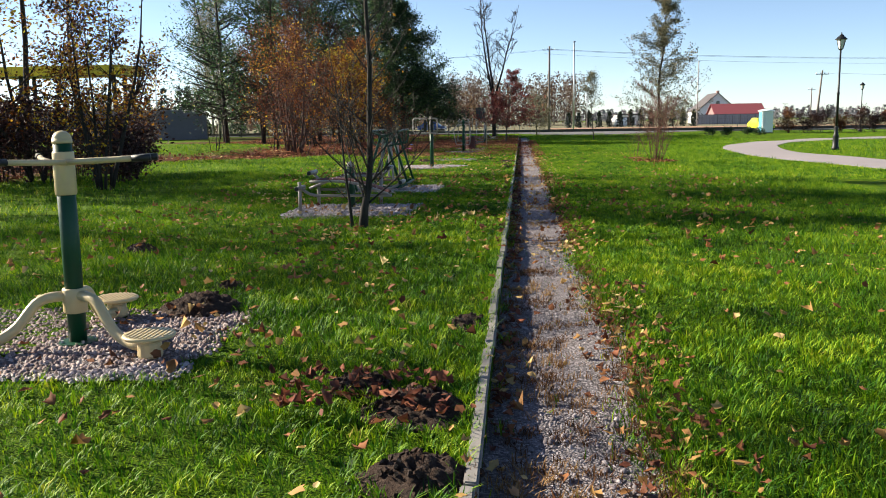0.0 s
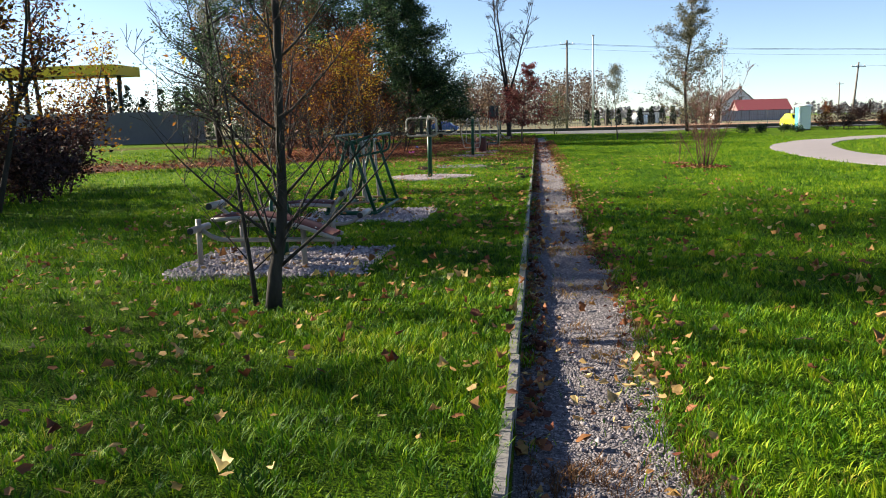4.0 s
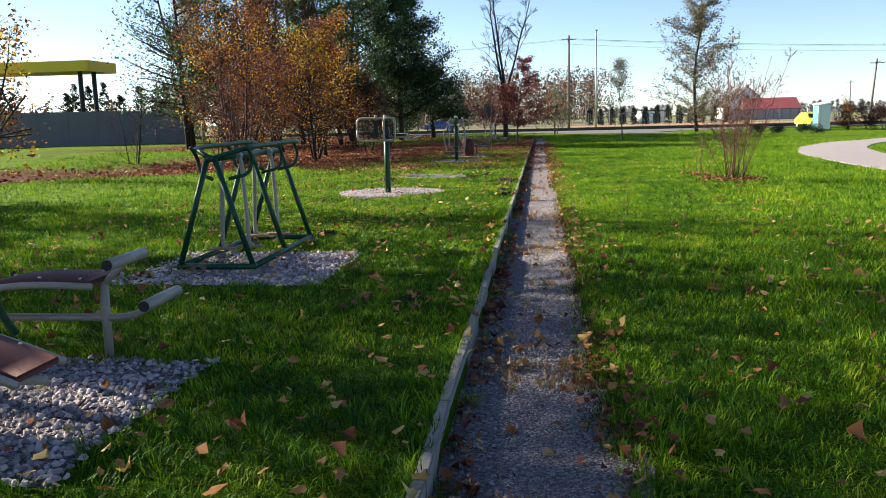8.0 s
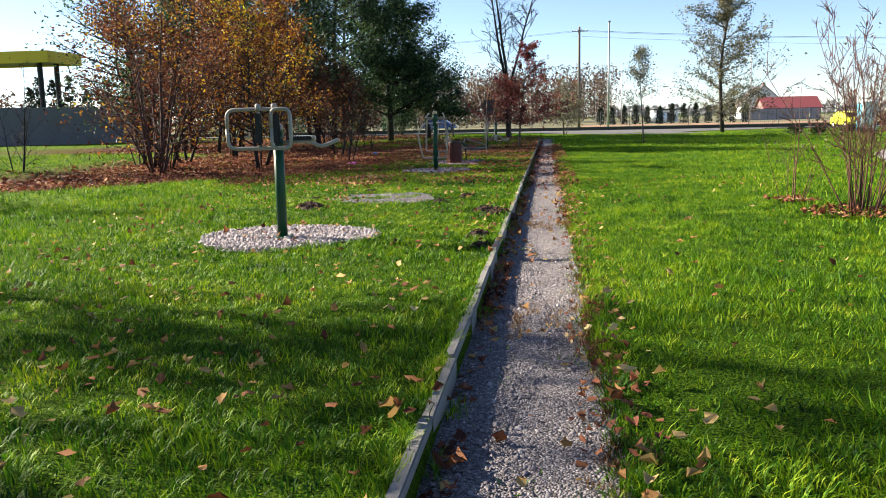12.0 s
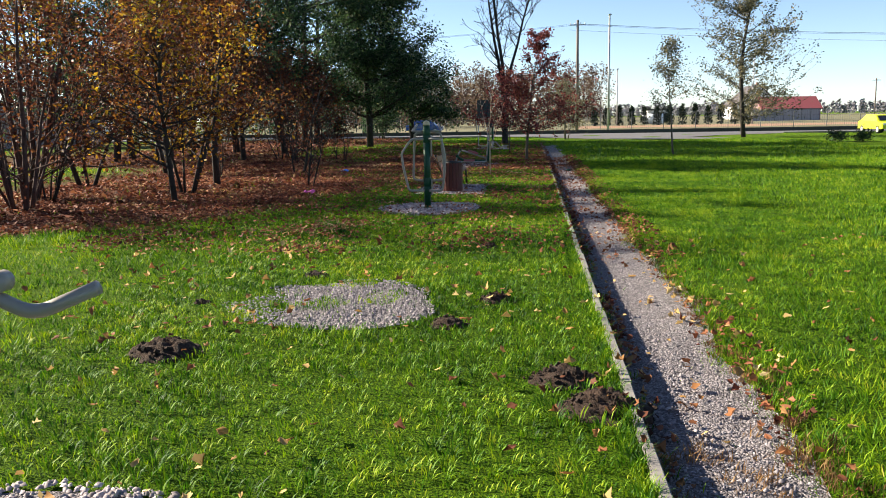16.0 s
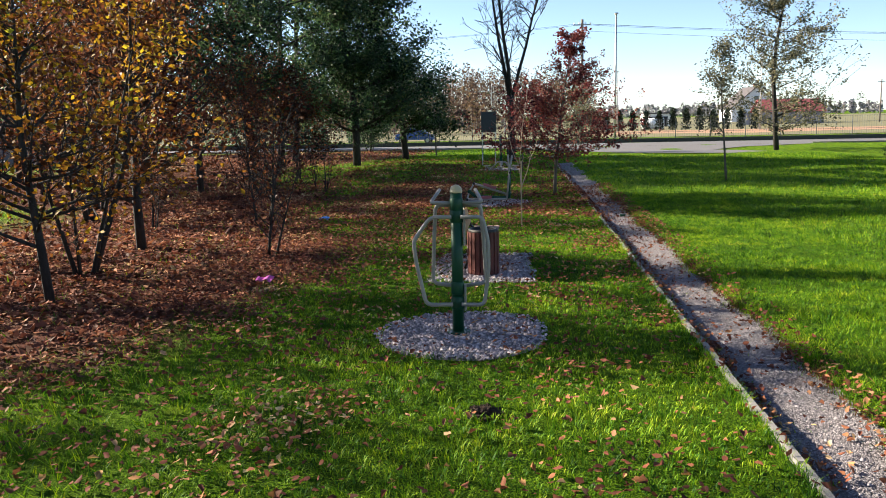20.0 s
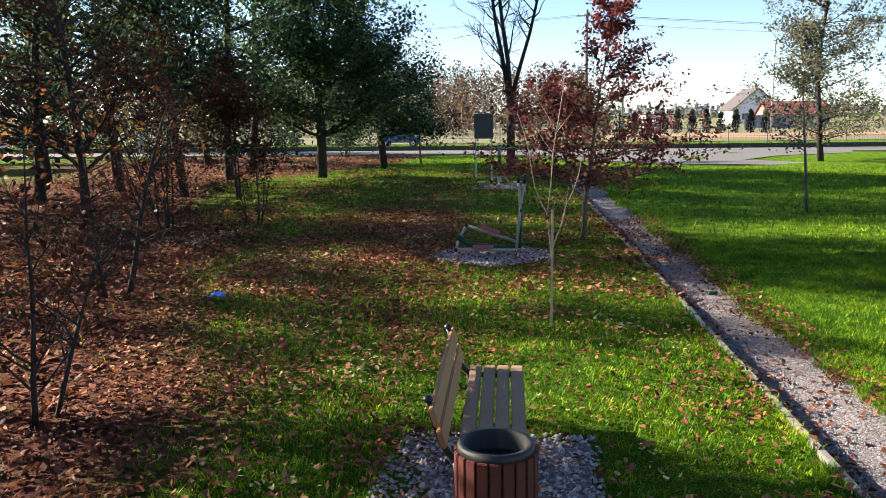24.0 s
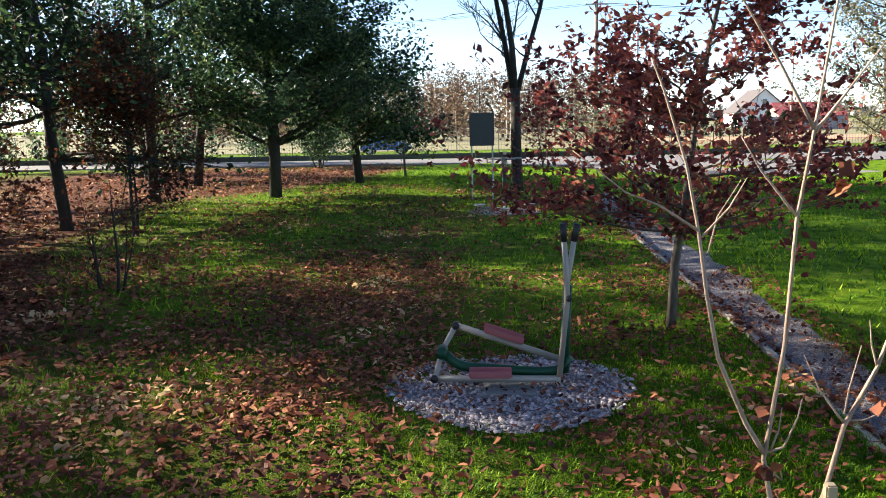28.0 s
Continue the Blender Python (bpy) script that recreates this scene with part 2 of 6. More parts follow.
GREEN = plain("green_enamel", (0.003, 0.046, 0.02), 0.42, 0, 25, 0.35, 0.06, 0.3)
CREAM = plain("cream_enamel", (0.5, 0.4, 0.22), 0.4, 0, 22, 0.3, 0.06, 0.5)
GREY = plain("warm_grey_enamel", (0.26, 0.23, 0.2), 0.4, 0, 22, 0.3, 0.06, 0.5)
BLACK = plain("black_rubber", (0.012, 0.012, 0.013), 0.55)
BROWNBOARD = plain("brown_board", (0.1, 0.038, 0.034), 0.75, 0, 40, 0.4, 0.15, 0.2)
PINK = plain("faded_red_tread", (0.34, 0.1, 0.11), 0.6)
WOOD = plain("weathered_wood", (0.26, 0.165, 0.1), 0.8, 0, 18, 0.6, 0.5)
WOODRED = plain("red_brown_stain", (0.085, 0.015, 0.011), 0.6, 0, 20, 0.5, 0.4)
# brown wood of the bench back, golden sunlight mixed into its colour
SUNLIT_WOOD = plain("brown_wood_sunlit_tint", (0.33, 0.16, 0.06), 0.6, 0, 18, 0.5, 0.4)
STAKE = plain("pale_wood", (0.42, 0.32, 0.2), 0.8, 0, 18, 0.4, 0.4)
IRON = plain("black_iron", (0.014, 0.015, 0.016), 0.45, 0.3)
STEEL = plain("galvanised_steel", (0.42, 0.43, 0.44), 0.5, 0.6)
FENCEGREY = plain("dark_grey_steel", (0.1, 0.105, 0.115), 0.5, 0.4)
WHITE = plain("white_render", (0.78, 0.77, 0.74), 0.85, 0, 6, 0.2)
ROOFRED = plain("red_roof_sheet", (0.2, 0.045, 0.055), 0.75)
YELLOW = plain("yellow_paint", (0.72, 0.5, 0.02), 0.5, 0, 6, 0.2)
LIME = plain("lime_paint", (0.62, 0.66, 0.03), 0.4, 0, 6, 0.2)
BLUE = plain("pale_blue_plastic", (0.12, 0.45, 0.62), 0.45, 0, 6, 0.2)
PLASTICWHITE = plain("white_plastic", (0.75, 0.78, 0.8), 0.4, 0, 6, 0.2)
CARBLUE = plain("blue_car_paint", (0.03, 0.09, 0.35), 0.25, 0.2, 6, 0.1, 0.02, 0.6)
GLASS = plain("dark_glass", (0.02, 0.025, 0.03), 0.08, 0, 3, 0.1, 0.0, 0.8)
SIGNGREY = plain("dark_sign_board", (0.05, 0.055, 0.05), 0.6)
LITTERBLUE = plain("blue_foil", (0.1, 0.28, 0.75), 0.3, 0, 30, 0.4)
LITTERPINK = plain("pink_foil", (0.5, 0.1, 0.35), 0.3, 0, 30, 0.4)
BRICKRED = plain("brick_red_wall", (0.33, 0.16, 0.12), 0.85, 0, 8, 0.4)
PAVING = plain("pale_paving", (0.235, 0.21, 0.22), 0.9, 0, 12, 0.5, 0.5)

# ---- geometry helpers ----


class Geo:
    """Collects vertices and faces of one mesh."""

    def __init__(self):
        self.v, self.f = [], []

    def add(self, v, f):
        k = len(self.v)
        self.v.extend([tuple(map(float, p)) for p in v])
        self.f.extend([tuple(i + k for i in q) for q in f])
        return self

    def box(self, c, s, bevel=0.0, rot=None):
        bm = bmesh.new()
        bmesh.ops.create_cube(bm, size=1)
        for q in bm.verts:
            q.co = Vector((q.co.x * s[0], q.co.y * s[1], q.co.z * s[2]))
        if bevel:
            bmesh.ops.bevel(bm, geom=bm.edges[:], offset=bevel, segments=2, affect="EDGES")
        m = rot or Matrix.Identity(3)
        bm.verts.index_update()
        self.add([m @ q.co + Vector(c) for q in bm.verts], [[q.index for q in fc.verts] for fc in bm.faces])
        bm.free()
        return self

    def tube(self, pts, r, n=10, caps=True):
        pts = [Vector(p) for p in pts]
        rs = r if isinstance(r, (list, tuple)) else [r] * len(pts)
        v, f = [], []
        up = None
        for i, p in enumerate(pts):
            d = (pts[min(i + 1, len(pts) - 1)] - pts[max(i - 1, 0)]).normalized()
            if up is None:
                up = d.orthogonal().normalized()
            up = (up - d * up.dot(d))
            up = up.normalized() if up.length > 1e-5 else d.orthogonal().normalized()
            s = d.cross(up)
            for k in range(n):
                t = 2 * math.pi * k / n
                v.append(p + (up * math.cos(t) + s * math.sin(t)) * rs[i])
        for i in range(len(pts) - 1):
            for k in range(n):
                f.append((i * n + k, i * n + (k + 1) % n, (i + 1) * n + (k + 1) % n, (i + 1) * n + k))
        if caps:
            f.append(tuple(reversed(range(n))))
            f.append(tuple((len(pts) - 1) * n + k for k in range(n)))
        return self.add(v, f)

    def bend(self, pts, r, n=10, fillet=0.06, steps=4):
        """A tube with rounded corners through the points."""
        pts = [Vector(p) for p in pts]
        out = [pts[0]]
        for a, b, c in zip(pts, pts[1:], pts[2:]):
            k = min(fillet, (a - b).length * 0.48, (c - b).length * 0.48)
            p, q = b + (a - b).normalized() * k, b + (c - b).normalized() * k
            for i in range(steps + 1):
                t = i / steps
                out.append(p * (1 - t) ** 2 + b * 2 * t * (1 - t) + q * t * t)
        out.append(pts[-1])
        return self.tube(out, r, n)

    def lathe(self, prof, n=16, c=(0, 0, 0)):
        v, f = [], []
        for r, z in prof:
            for k in range(n):
                t = 2 * math.pi * k / n
                v.append((c[0] + r * math.cos(t), c[1] + r * math.sin(t), c[2] + z))
        for i in range(len(prof) - 1):
            for k in range(n):
                f.append((i * n + k, i * n + (k + 1) % n, (i + 1) * n + (k + 1) % n, (i + 1) * n + k))
        f.append(tuple(reversed(range(n))))
        f.append(tuple((len(prof) - 1) * n + k for k in range(n)))
        return self.add(v, f)

    def mesh(self, name, smooth=False):
        me = bpy.data.meshes.new(name)
        me.from_pydata(self.v, [], self.f)
        me.validate()
        if smooth:
            me.polygons.foreach_set("use_smooth", [True] * len(me.polygons))
        return me


def np_mesh(name, verts, faces, k):
    """A mesh from arrays: faces all with k corners."""
    me = bpy.data.meshes.new(name)
    me.vertices.add(len(verts))
    me.vertices.foreach_set("co", np.asarray(verts, np.float32).ravel())
    me.loops.add(len(faces) * k)
    me.loops.foreach_set("vertex_index", np.asarray(faces, np.int32).ravel())
    me.polygons.add(len(faces))
    me.polygons.foreach_set("loop_start", np.arange(0, len(faces) * k, k, dtype=np.int32))
    me.polygons.foreach_set("loop_total", np.full(len(faces), k, np.int32))
    me.update(calc_edges=True)
    return me


def thing(name, loc, label, category, group="", rz=0.0):
    ob = tagged(new(name), label, category, group)
    ob.matrix_world = pose(*loc, 0, 0, rz)
    return ob


def part(name, geo, material, parent, label="", smooth=False):
    me = geo if isinstance(geo, bpy.types.Mesh) else geo.mesh(name, smooth)
    if not me.materials:
        me.materials.append(material)
    ob = new(name, me)
    ob.parent = parent
    if label:
        ob["label"] = label
    return ob


def solo(name, geo, material, label, category, kind="", group="", loc=(0, 0, 0), smooth=False):
    me = geo if isinstance(geo, bpy.types.Mesh) else geo.mesh(name, smooth)
    me.materials.append(material)
    ob = tagged(new(name, me), label, category, group, kind)
    ob.location = loc
    return ob


# ---- ground ----
KERB_END = 79.0


def litter_at(x, y):
    """How thickly leaves lie: the grove's carpet, thinning out onto the lawn."""
    x, y = np.asarray(x, float), np.asarray(y, float)
    wob = 1.1 * np.sin(y * 0.55) + 0.8 * np.sin(x * 0.9 + y * 0.31)
    edge = np.interp(y, [15, 26, 33, 36, 38.5, 40.5, 43, 50, 57, 64, 72, 80, 86, 100], [-15.0, -15.0, -15.5, -14.5, -11.5, -7.2, -5.9, -5.0, -7.0, -9.6, -12.8, -12.0, -8.5, -8.0])
    a = np.clip((edge + wob * 0.5 - x) / 1.6 + 0.5, 0, 1) * np.clip((x + 34 + 3 * np.sin(y * 0.3)) / 12, 0, 1) * np.clip((y - 15 - 2 * np.sin(x * 0.5)) / 10, 0, 1)
    a = a * (1 - np.clip((-13.5 - x) / 1.5, 0, 1) * np.clip((y - 38) / 3, 0, 1) * np.clip((58 - y) / 3, 0, 1))
    a = a * np.clip((104 - y) / 10, 0, 1)
    # a thin scatter over the lawn towards the road
    thin = (0.3 + 0.2 * np.sin(x * 1.3 + 2 * np.sin(y * 0.8)) * np.sin(y * 0.9)) * np.clip((y - 50) / 6, 0, 1) * np.clip((84 - y) / 10, 0, 1) * np.clip((-1.2 - x) / 2.5, 0, 1) * np.clip((x + 16) / 4, 0, 1)
    return np.maximum(a, thin)


def ground_z(x, y):
    x, y = np.asarray(x, float), np.asarray(y, float)
    z = 0.03 * np.sin(x * 0.8 + 1.3) * np.sin(y * 0.5) * np.clip((np.abs(x) - 1.2) / 2, 0, 1)
    trench = np.where((x > 0.0) & (x < 0.66), -0.115, np.where((x >= 0.66) & (x < 1.0), -0.115 + 0.095 * (x - 0.66) / 0.34, np.where(x >= 1.0, -0.02, 0.0)))
    trench = trench * (y < KERB_END) * (y > -8)
    bank = 0.45 * np.exp(-(((x + 19) / 4.5) ** 2 + ((y - 47) / 9) ** 2))
    return z + trench + bank


xs = np.unique(np.concatenate([np.linspace(-900, -60, 12), np.linspace(-60, -9, 40), np.linspace(-9, 9, 73), [-0.08, -0.001, 0.001, 0.66, 1.0], np.linspace(9, 60, 40), np.linspace(60, 900, 12)]))
ys = np.unique(np.concatenate([np.linspace(-300, -10, 10), np.linspace(-10, 110, 241), np.linspace(110, 1500, 24)]))
X, Y = np.meshgrid(xs, ys)
Z = ground_z(X, Y)
nx = len(xs)
i0 = (np.arange(len(ys) - 1)[:, None] * nx + np.arange(nx - 1)[None, :]).ravel()
me = np_mesh("ground", np.stack([X.ravel(), Y.ravel(), Z.ravel()], 1), np.stack([i0, i0 + 1, i0 + nx + 1, i0 + nx], 1), 4)
at = me.attributes.new("litter", "FLOAT", "POINT")
at.data.foreach_set("value", litter_at(X.ravel(), Y.ravel()).astype(np.float32))
# where shade between the blades is painted into the lawn colour
gap_shade = np.clip((9.0 + np.sin(Y * 0.4) - np.abs(X)) / 5, 0, 1) * np.clip((64 - Y) / 9, 0, 1) * np.clip((Y + 1) / 6, 0, 1)
at = me.attributes.new("gap_shade", "FLOAT", "POINT")
at.data.foreach_set("value", gap_shade.ravel().astype(np.float32))
solo("ground", me, LAWN, "green autumn lawn with leaf mould under the trees", "lawn", "structure")

# gravel path beside the kerb
ys2 = np.arange(-6, KERB_END, 0.25)
v, f = [], []
for i, y in enumerate(ys2):
    r, up = 0.98, 0.012 * math.sin(y * 0.9) + 0.009 * math.sin(y * 2.3 + 1) + 0.006 * math.sin(y * 5.1)
    for k, x in enumerate((0.0, 0.2, 0.45, 0.62, r)):
        v.append((x, y, (-0.088, -0.086, -0.082, -0.074, -0.048)[k] + (up if k >= 3 else 0) + 0.006 * math.sin(5 * y + 3 * k)))
    if i:
        for k in range(4):
            f.append((i * 5 - 5 + k, i * 5 - 4 + k, i * 5 + 1 + k, i * 5 + k))
path = solo("gravel_path", Geo().add(v, f), PATHBED, "narrow grey gravel path along a concrete kerb", "path", "structure")


def stones(name, xy, z, size, parent, seed, mat=None):
    """Loose chippings lying on a bed: small uneven lumps."""
    rng = np.random.default_rng(seed)
    n = len(xy)
    base = np.array([(1, 0, 0), (0.31, 0.95, 0), (-0.81, 0.59, 0), (-0.81, -0.59, 0), (0.31, -0.95, 0), (0.45, 0.2, 0.75), (-0.4, 0.3, 0.7), (-0.15, -0.5, 0.72)])
    tri = np.array([(0, 1, 5), (1, 6, 5), (1, 2, 6), (2, 3, 6), (3, 7, 6), (3, 4, 7), (4, 0, 7), (0, 5, 7), (5, 6, 7)])
    sc = size * rng.uniform(0.5, 1.25, (n, 1, 1)) * rng.uniform(0.6, 1.2, (n, 1, 3))
    p = (base[None] + rng.normal(0, 0.15, (n, 8, 3))) * sc
    t = rng.uniform(0, 6.283, n)
    c, s = np.cos(t)[:, None], np.sin(t)[:, None]
    q = np.stack([p[..., 0] * c - p[..., 1] * s, p[..., 0] * s + p[..., 1] * c, p[..., 2]], -1)
    q[..., :2] += np.asarray(xy)[:, None, :]
    q[..., 2] += np.asarray(z).reshape(-1, 1) if np.ndim(z) else z
    me = np_mesh(name, q.reshape(-1, 3), (tri[None] + 8 * np.arange(n)[:, None, None]).reshape(-1, 3), 3)
    ob = part(name, me, mat or STONE, parent)
    ob["kind"] = "stuff"
    return ob


rng = np.random.default_rng(5)
for nn, size in ((44000, 0.009), (6500, 0.017)):
    yy = 4 + 58 * rng.uniform(0, 1, nn) ** 1.6 if size > 0.015 else 4 + 58 * rng.uniform(0, 1, nn) ** 1.15
    edge = 0.76 + 0.05 * np.sin(yy * 0.9) + 0.04 * np.sin(yy * 2.3 + 1) + rng.normal(0, 0.05, nn)
    xx = 0.02 + (edge - 0.02) * rng.uniform(0, 1, nn)
    thin = 0.5 + 0.5 * np.sin(yy * 1.7 + 4 * xx) * np.sin(yy * 0.43)
    keep = rng.uniform(0, 1, nn) < np.interp(yy, [4, 11, 15], [-0.05, 0.15, 0.55]) + 0.65 * thin
    stones("chippings", np.stack([xx, yy], 1)[keep], -0.081 + 0.03 * np.clip((xx[keep] - 0.55) / 0.3, 0, 1), size, path, 6)

# concrete kerb, piece by piece
kerb = tagged(new("kerb"), "weathered grey concrete garden kerb edging the path", "kerb", "", "structure")
kg = Geo().box((0, 0, 0), (0.06, 0.985, 0.24), 0.007).mesh("kerb_stone")
kg.materials.append(CONCRETE)
rk = random.Random(3)
for i in range(-4, int(KERB_END)):
    k = new("kerb_stone", kg)
    k.parent = kerb
    k.matrix_basis = pose(-0.032 + rk.uniform(-0.006, 0.006), i + 0.62, -0.065 + rk.uniform(-0.008, 0.008), rk.uniform(-0.5, 0.5), rk.uniform(-2, 2), rk.uniform(-0.5, 0.5))


def overgrown(p):
    """Where grass has crept into the bed that has lost its machine."""
    x, y = p[:, 0], p[:, 1]
    wob = 0.35 * np.sin(9 * x + 5 * y) * np.sin(7 * y - 4 * x)
    inner = (np.hypot((x + 2.6) / 0.36, (y - 35.35) / 0.2) + wob < 1) | (np.hypot((x + 2.05) / 0.22, (y - 35.72) / 0.3) + wob < 1)
    return inner | (np.hypot((x + 3.4) / 0.2, (y - 35.85) / 0.3) + wob < 1) | (np.hypot((x + 2.7) / 0.6, (y - 36.35) / 0.16) + wob < 1)


def bed(outline, label, seed, bare=0.0, dens=720, grown=None, chip=0.022, mat=None):
    """A bed of crushed stone set in the lawn."""
    n = len(outline)
    cx, cy = sum(p[0] for p in outline) / n, sum(p[1] for p in outline) / n
    v, f = [(cx, cy, 0.022)], []
    for r, z in ((0.5, 0.02), (0.9, 0.02), (1.0, -0.03)):
        v += [(cx + (x - cx) * r, cy + (y - cy) * r, z) for x, y in outline]
    f += [(0, 1 + i, 1 + (i + 1) % n) for i in range(n)]
    for q in (0, 1):
        f += [(1 + q * n + i, 1 + q * n + n + i, 1 + q * n + n + (i + 1) % n, 1 + q * n + (i + 1) % n) for i in range(n)]
    ob = solo("gravel_bed", Geo().add(v, f), PATHBED, label, "gravel bed", "structure")
    rg = np.random.default_rng(seed)
    o = np.array(outline)
    lo, hi = o.min(0), o.max(0)
    m = int(dens * (hi[0] - lo[0]) * (hi[1] - lo[1]))
    p = rg.uniform(lo, hi, (m, 2))
    a, b = o, np.roll(o, -1, 0)
    ins = np.zeros(m, bool)
    for (x1, y1), (x2, y2) in zip(a, b):
        ins ^= ((y1 > p[:, 1]) != (y2 > p[:, 1])) & (p[:, 0] < (x2 - x1) * (p[:, 1] - y1) / (y2 - y1 + 1e-12) + x1)
    if bare:
        ins &= rg.uniform(0, 1, m) > bare
    if grown:
        ins &= ~grown(p)
    q = p[ins]
    q = q[np.argsort(q[:, 1] - 0.4 * q[:, 0])]
    for k, (x, y) in enumerate(q[:220]):
        st = new("stone", STONE_SHAPES[k % 8])
        st.parent = ob
        w = chip * rg.uniform(0.6, 1.3)
        st.matrix_basis = Matrix.Translation((x, y, 0.024)) @ Matrix.Rotation(rg.uniform(0, 6.283), 4, "Z") @ Matrix.Diagonal((w, w * rg.uniform(0.6, 1.0), w * rg.uniform(0.7, 1.1), 1))
    stones("chippings", q[220:], 0.024, chip, ob, seed + 1, mat or STONE_BED)
    BEDS.append(o)
    return ob


BEDS = []
STONE_SHAPES = []
for k in range(8):
    rq = random.Random(900 + k)
    pts = [(1, 0, 0.05), (0.55, 0.8, 0), (-0.5, 0.75, 0.1), (-1, 0, 0), (-0.45, -0.8, 0.1), (0.55, -0.75, 0), (0.5, 0.3, 0.7), (-0.35, 0.35, 0.78), (-0.4, -0.35, 0.66), (0.35, -0.4, 0.75)]
    pts = [tuple(c + rq.gauss(0, 0.12) for c in v) for v in pts]
    sm = Geo().add(pts, [(0, 1, 6), (1, 2, 7, 6), (2, 3, 7), (3, 8, 7), (3, 4, 8), (4, 5, 9, 8), (5, 0, 9), (0, 6, 9), (6, 7, 8, 9)]).mesh("stone")
    sm.materials.append(STONE_PIECE)
    STONE_SHAPES.append(sm)


def ring(cx, cy, r, seed, wob=0.06):
    q = random.Random(seed)
    a, b = q.uniform(0, 6), q.uniform(0, 6)
    return [(cx + r * math.cos(t) * (1 + wob * math.sin(2 * t + a) + wob * 0.6 * math.sin(5 * t + b)), cy + r * math.sin(t) * (1 + wob * math.sin(3 * t + b))) for t in [2 * math.pi * i / 40 for i in range(40)]]


def patch(x0, y0, x1, y1, seed):
    q = random.Random(seed)
    out = []
    for (ax, ay), (bx, by) in (((x0, y0), (x1, y0)), ((x1, y0), (x1, y1)), ((x1, y1), (x0, y1)), ((x0, y1), (x0, y0))):
        for i in range(8):
            t = i / 8
            out.append((ax + (bx - ax) * t + q.uniform(-0.05, 0.05), ay + (by - ay) * t + q.uniform(-0.05, 0.05)))
    return out


bed(patch(-4.2, 7.45, -1.85, 9.3, 1), "pinkish crushed stone bed under the twister", 11, 0.0, 900, None, 0.0185, STONE_WARM)
bed(patch(-3.75, 16.0, -1.6, 17.9, 2), "crushed stone bed under the sit-up bench", 12)
bed(patch(-3.75, 20.4, -1.6, 22.4, 3), "crushed stone bed under the air walker", 13)
bed(ring(-2.72, 30.5, 1.08, 4), "round crushed stone bed under the press machine", 14)
bed(ring(-2.5, 35.5, 1.05, 5, 0.09), "round stone bed without equipment, half grown over", 15, 0.3, 1400, overgrown, 0.0135, STONE)
bed(ring(-2.55, 43.65, 1.02, 6), "round crushed stone bed under the leg swing", 16)
bed(patch(-3.3, 46.5, -1.7, 49.1, 7), "crushed stone bed under bench and litter bin", 17)
bed(ring(-2.68, 57.85, 1.08, 8), "round crushed stone bed under the cross trainer", 18)
bed(ring(-2.7, 72.6, 0.95, 9), "round stone bed under a far twister", 19, 0.3, 500)

# ---- trees ----


def grow(seed, height, r0, lean=(0, 0), fork=0.35, limbs=16, spread=0.45, rise=0.9, depth=2, stems=1, twig=5, droop=0.0, crown=None, splay=(0.12, 0.42), limb=0.42, low=0.9, fine=0.0035):
    """Branches of a tree as tubes, and the tips at which leaves hang."""
    q = random.Random(seed)
    geo, tips = Geo(), []

    def shoot(p, d, length, r, level, n):
        pts, rs = [p.copy()], [r]
        steps = 6 if level == 0 else (4 if level == 1 else 2)
        for i in range(steps):
            jit = Vector((q.gauss(0, 1), q.gauss(0, 1), q.gauss(0, 0.6))) * (0.06 if level == 0 else 0.16)
            d = (d + jit + Vector((0, 0, (0.05 if level else 0.04) - droop * level * 0.08))).normalized()
            p = p + d * (length / steps)
            pts.append(p.copy())
            rs.append(max(r * (1 - (i + 1) / steps) ** 0.8, r * 0.12, fine * 0.85))
        geo.tube(pts, rs, 7 if level == 0 else (5 if level == 1 else 3), level == 0)
        if level >= max(1, depth - 1):
            for a, b in zip(pts, pts[1:]):
                for k in range(2):
                    tips.append(a.lerp(b, q.random()))
            tips.append(pts[-1])
        if level < depth:
            for _ in range(n):
                t = (fork + (1 - fork) * q.random() ** low) if level == 0 else 0.25 + 0.75 * q.random()
                i = min(int(t * steps), steps - 1)
                base = pts[i].lerp(pts[i + 1], t * steps - i)
                ang = q.uniform(0, 2 * math.pi)
                if level == 0:
                    prof = crown((t - fork) / (1 - fork)) if crown else (1.05 - 0.75 * (t - fork) / (1 - fork))
                    dd = Vector((math.cos(ang), math.sin(ang), rise * (0.4 + 0.9 * t) * q.uniform(0.4, 1.6))).normalized()
                    ll = height * spread * prof * q.uniform(0.7, 1.15)
                else:
                    dd = (d + Vector((q.gauss(0, 0.7), q.gauss(0, 0.7), q.gauss(0.1, 0.45)))).normalized()
                    ll = length * q.uniform(0.35, 0.6)
                rr = max(min(rs[i] * 0.55, r * (limb if level == 0 else 0.5)), fine)
                shoot(base, dd, max(ll, 0.1), rr, level + 1, twig)

    for k in range(stems):
        a = q.uniform(0, 6.28)
        sp = 0.0 if stems == 1 else q.uniform(*splay)
        d = Vector((lean[0] + sp * math.cos(a), lean[1] + sp * math.sin(a), 1)).normalized()
        h = height * (1 if k == 0 else q.uniform(0.6, 0.95))
        shoot(Vector((0.16 * math.cos(a), 0.16 * math.sin(a), -0.05)) if stems > 1 else Vector((0, 0, -0.05)), d, h, r0 if k == 0 else r0 * q.uniform(0.5, 0.9), 0, max(3, limbs // stems))
    return geo, tips


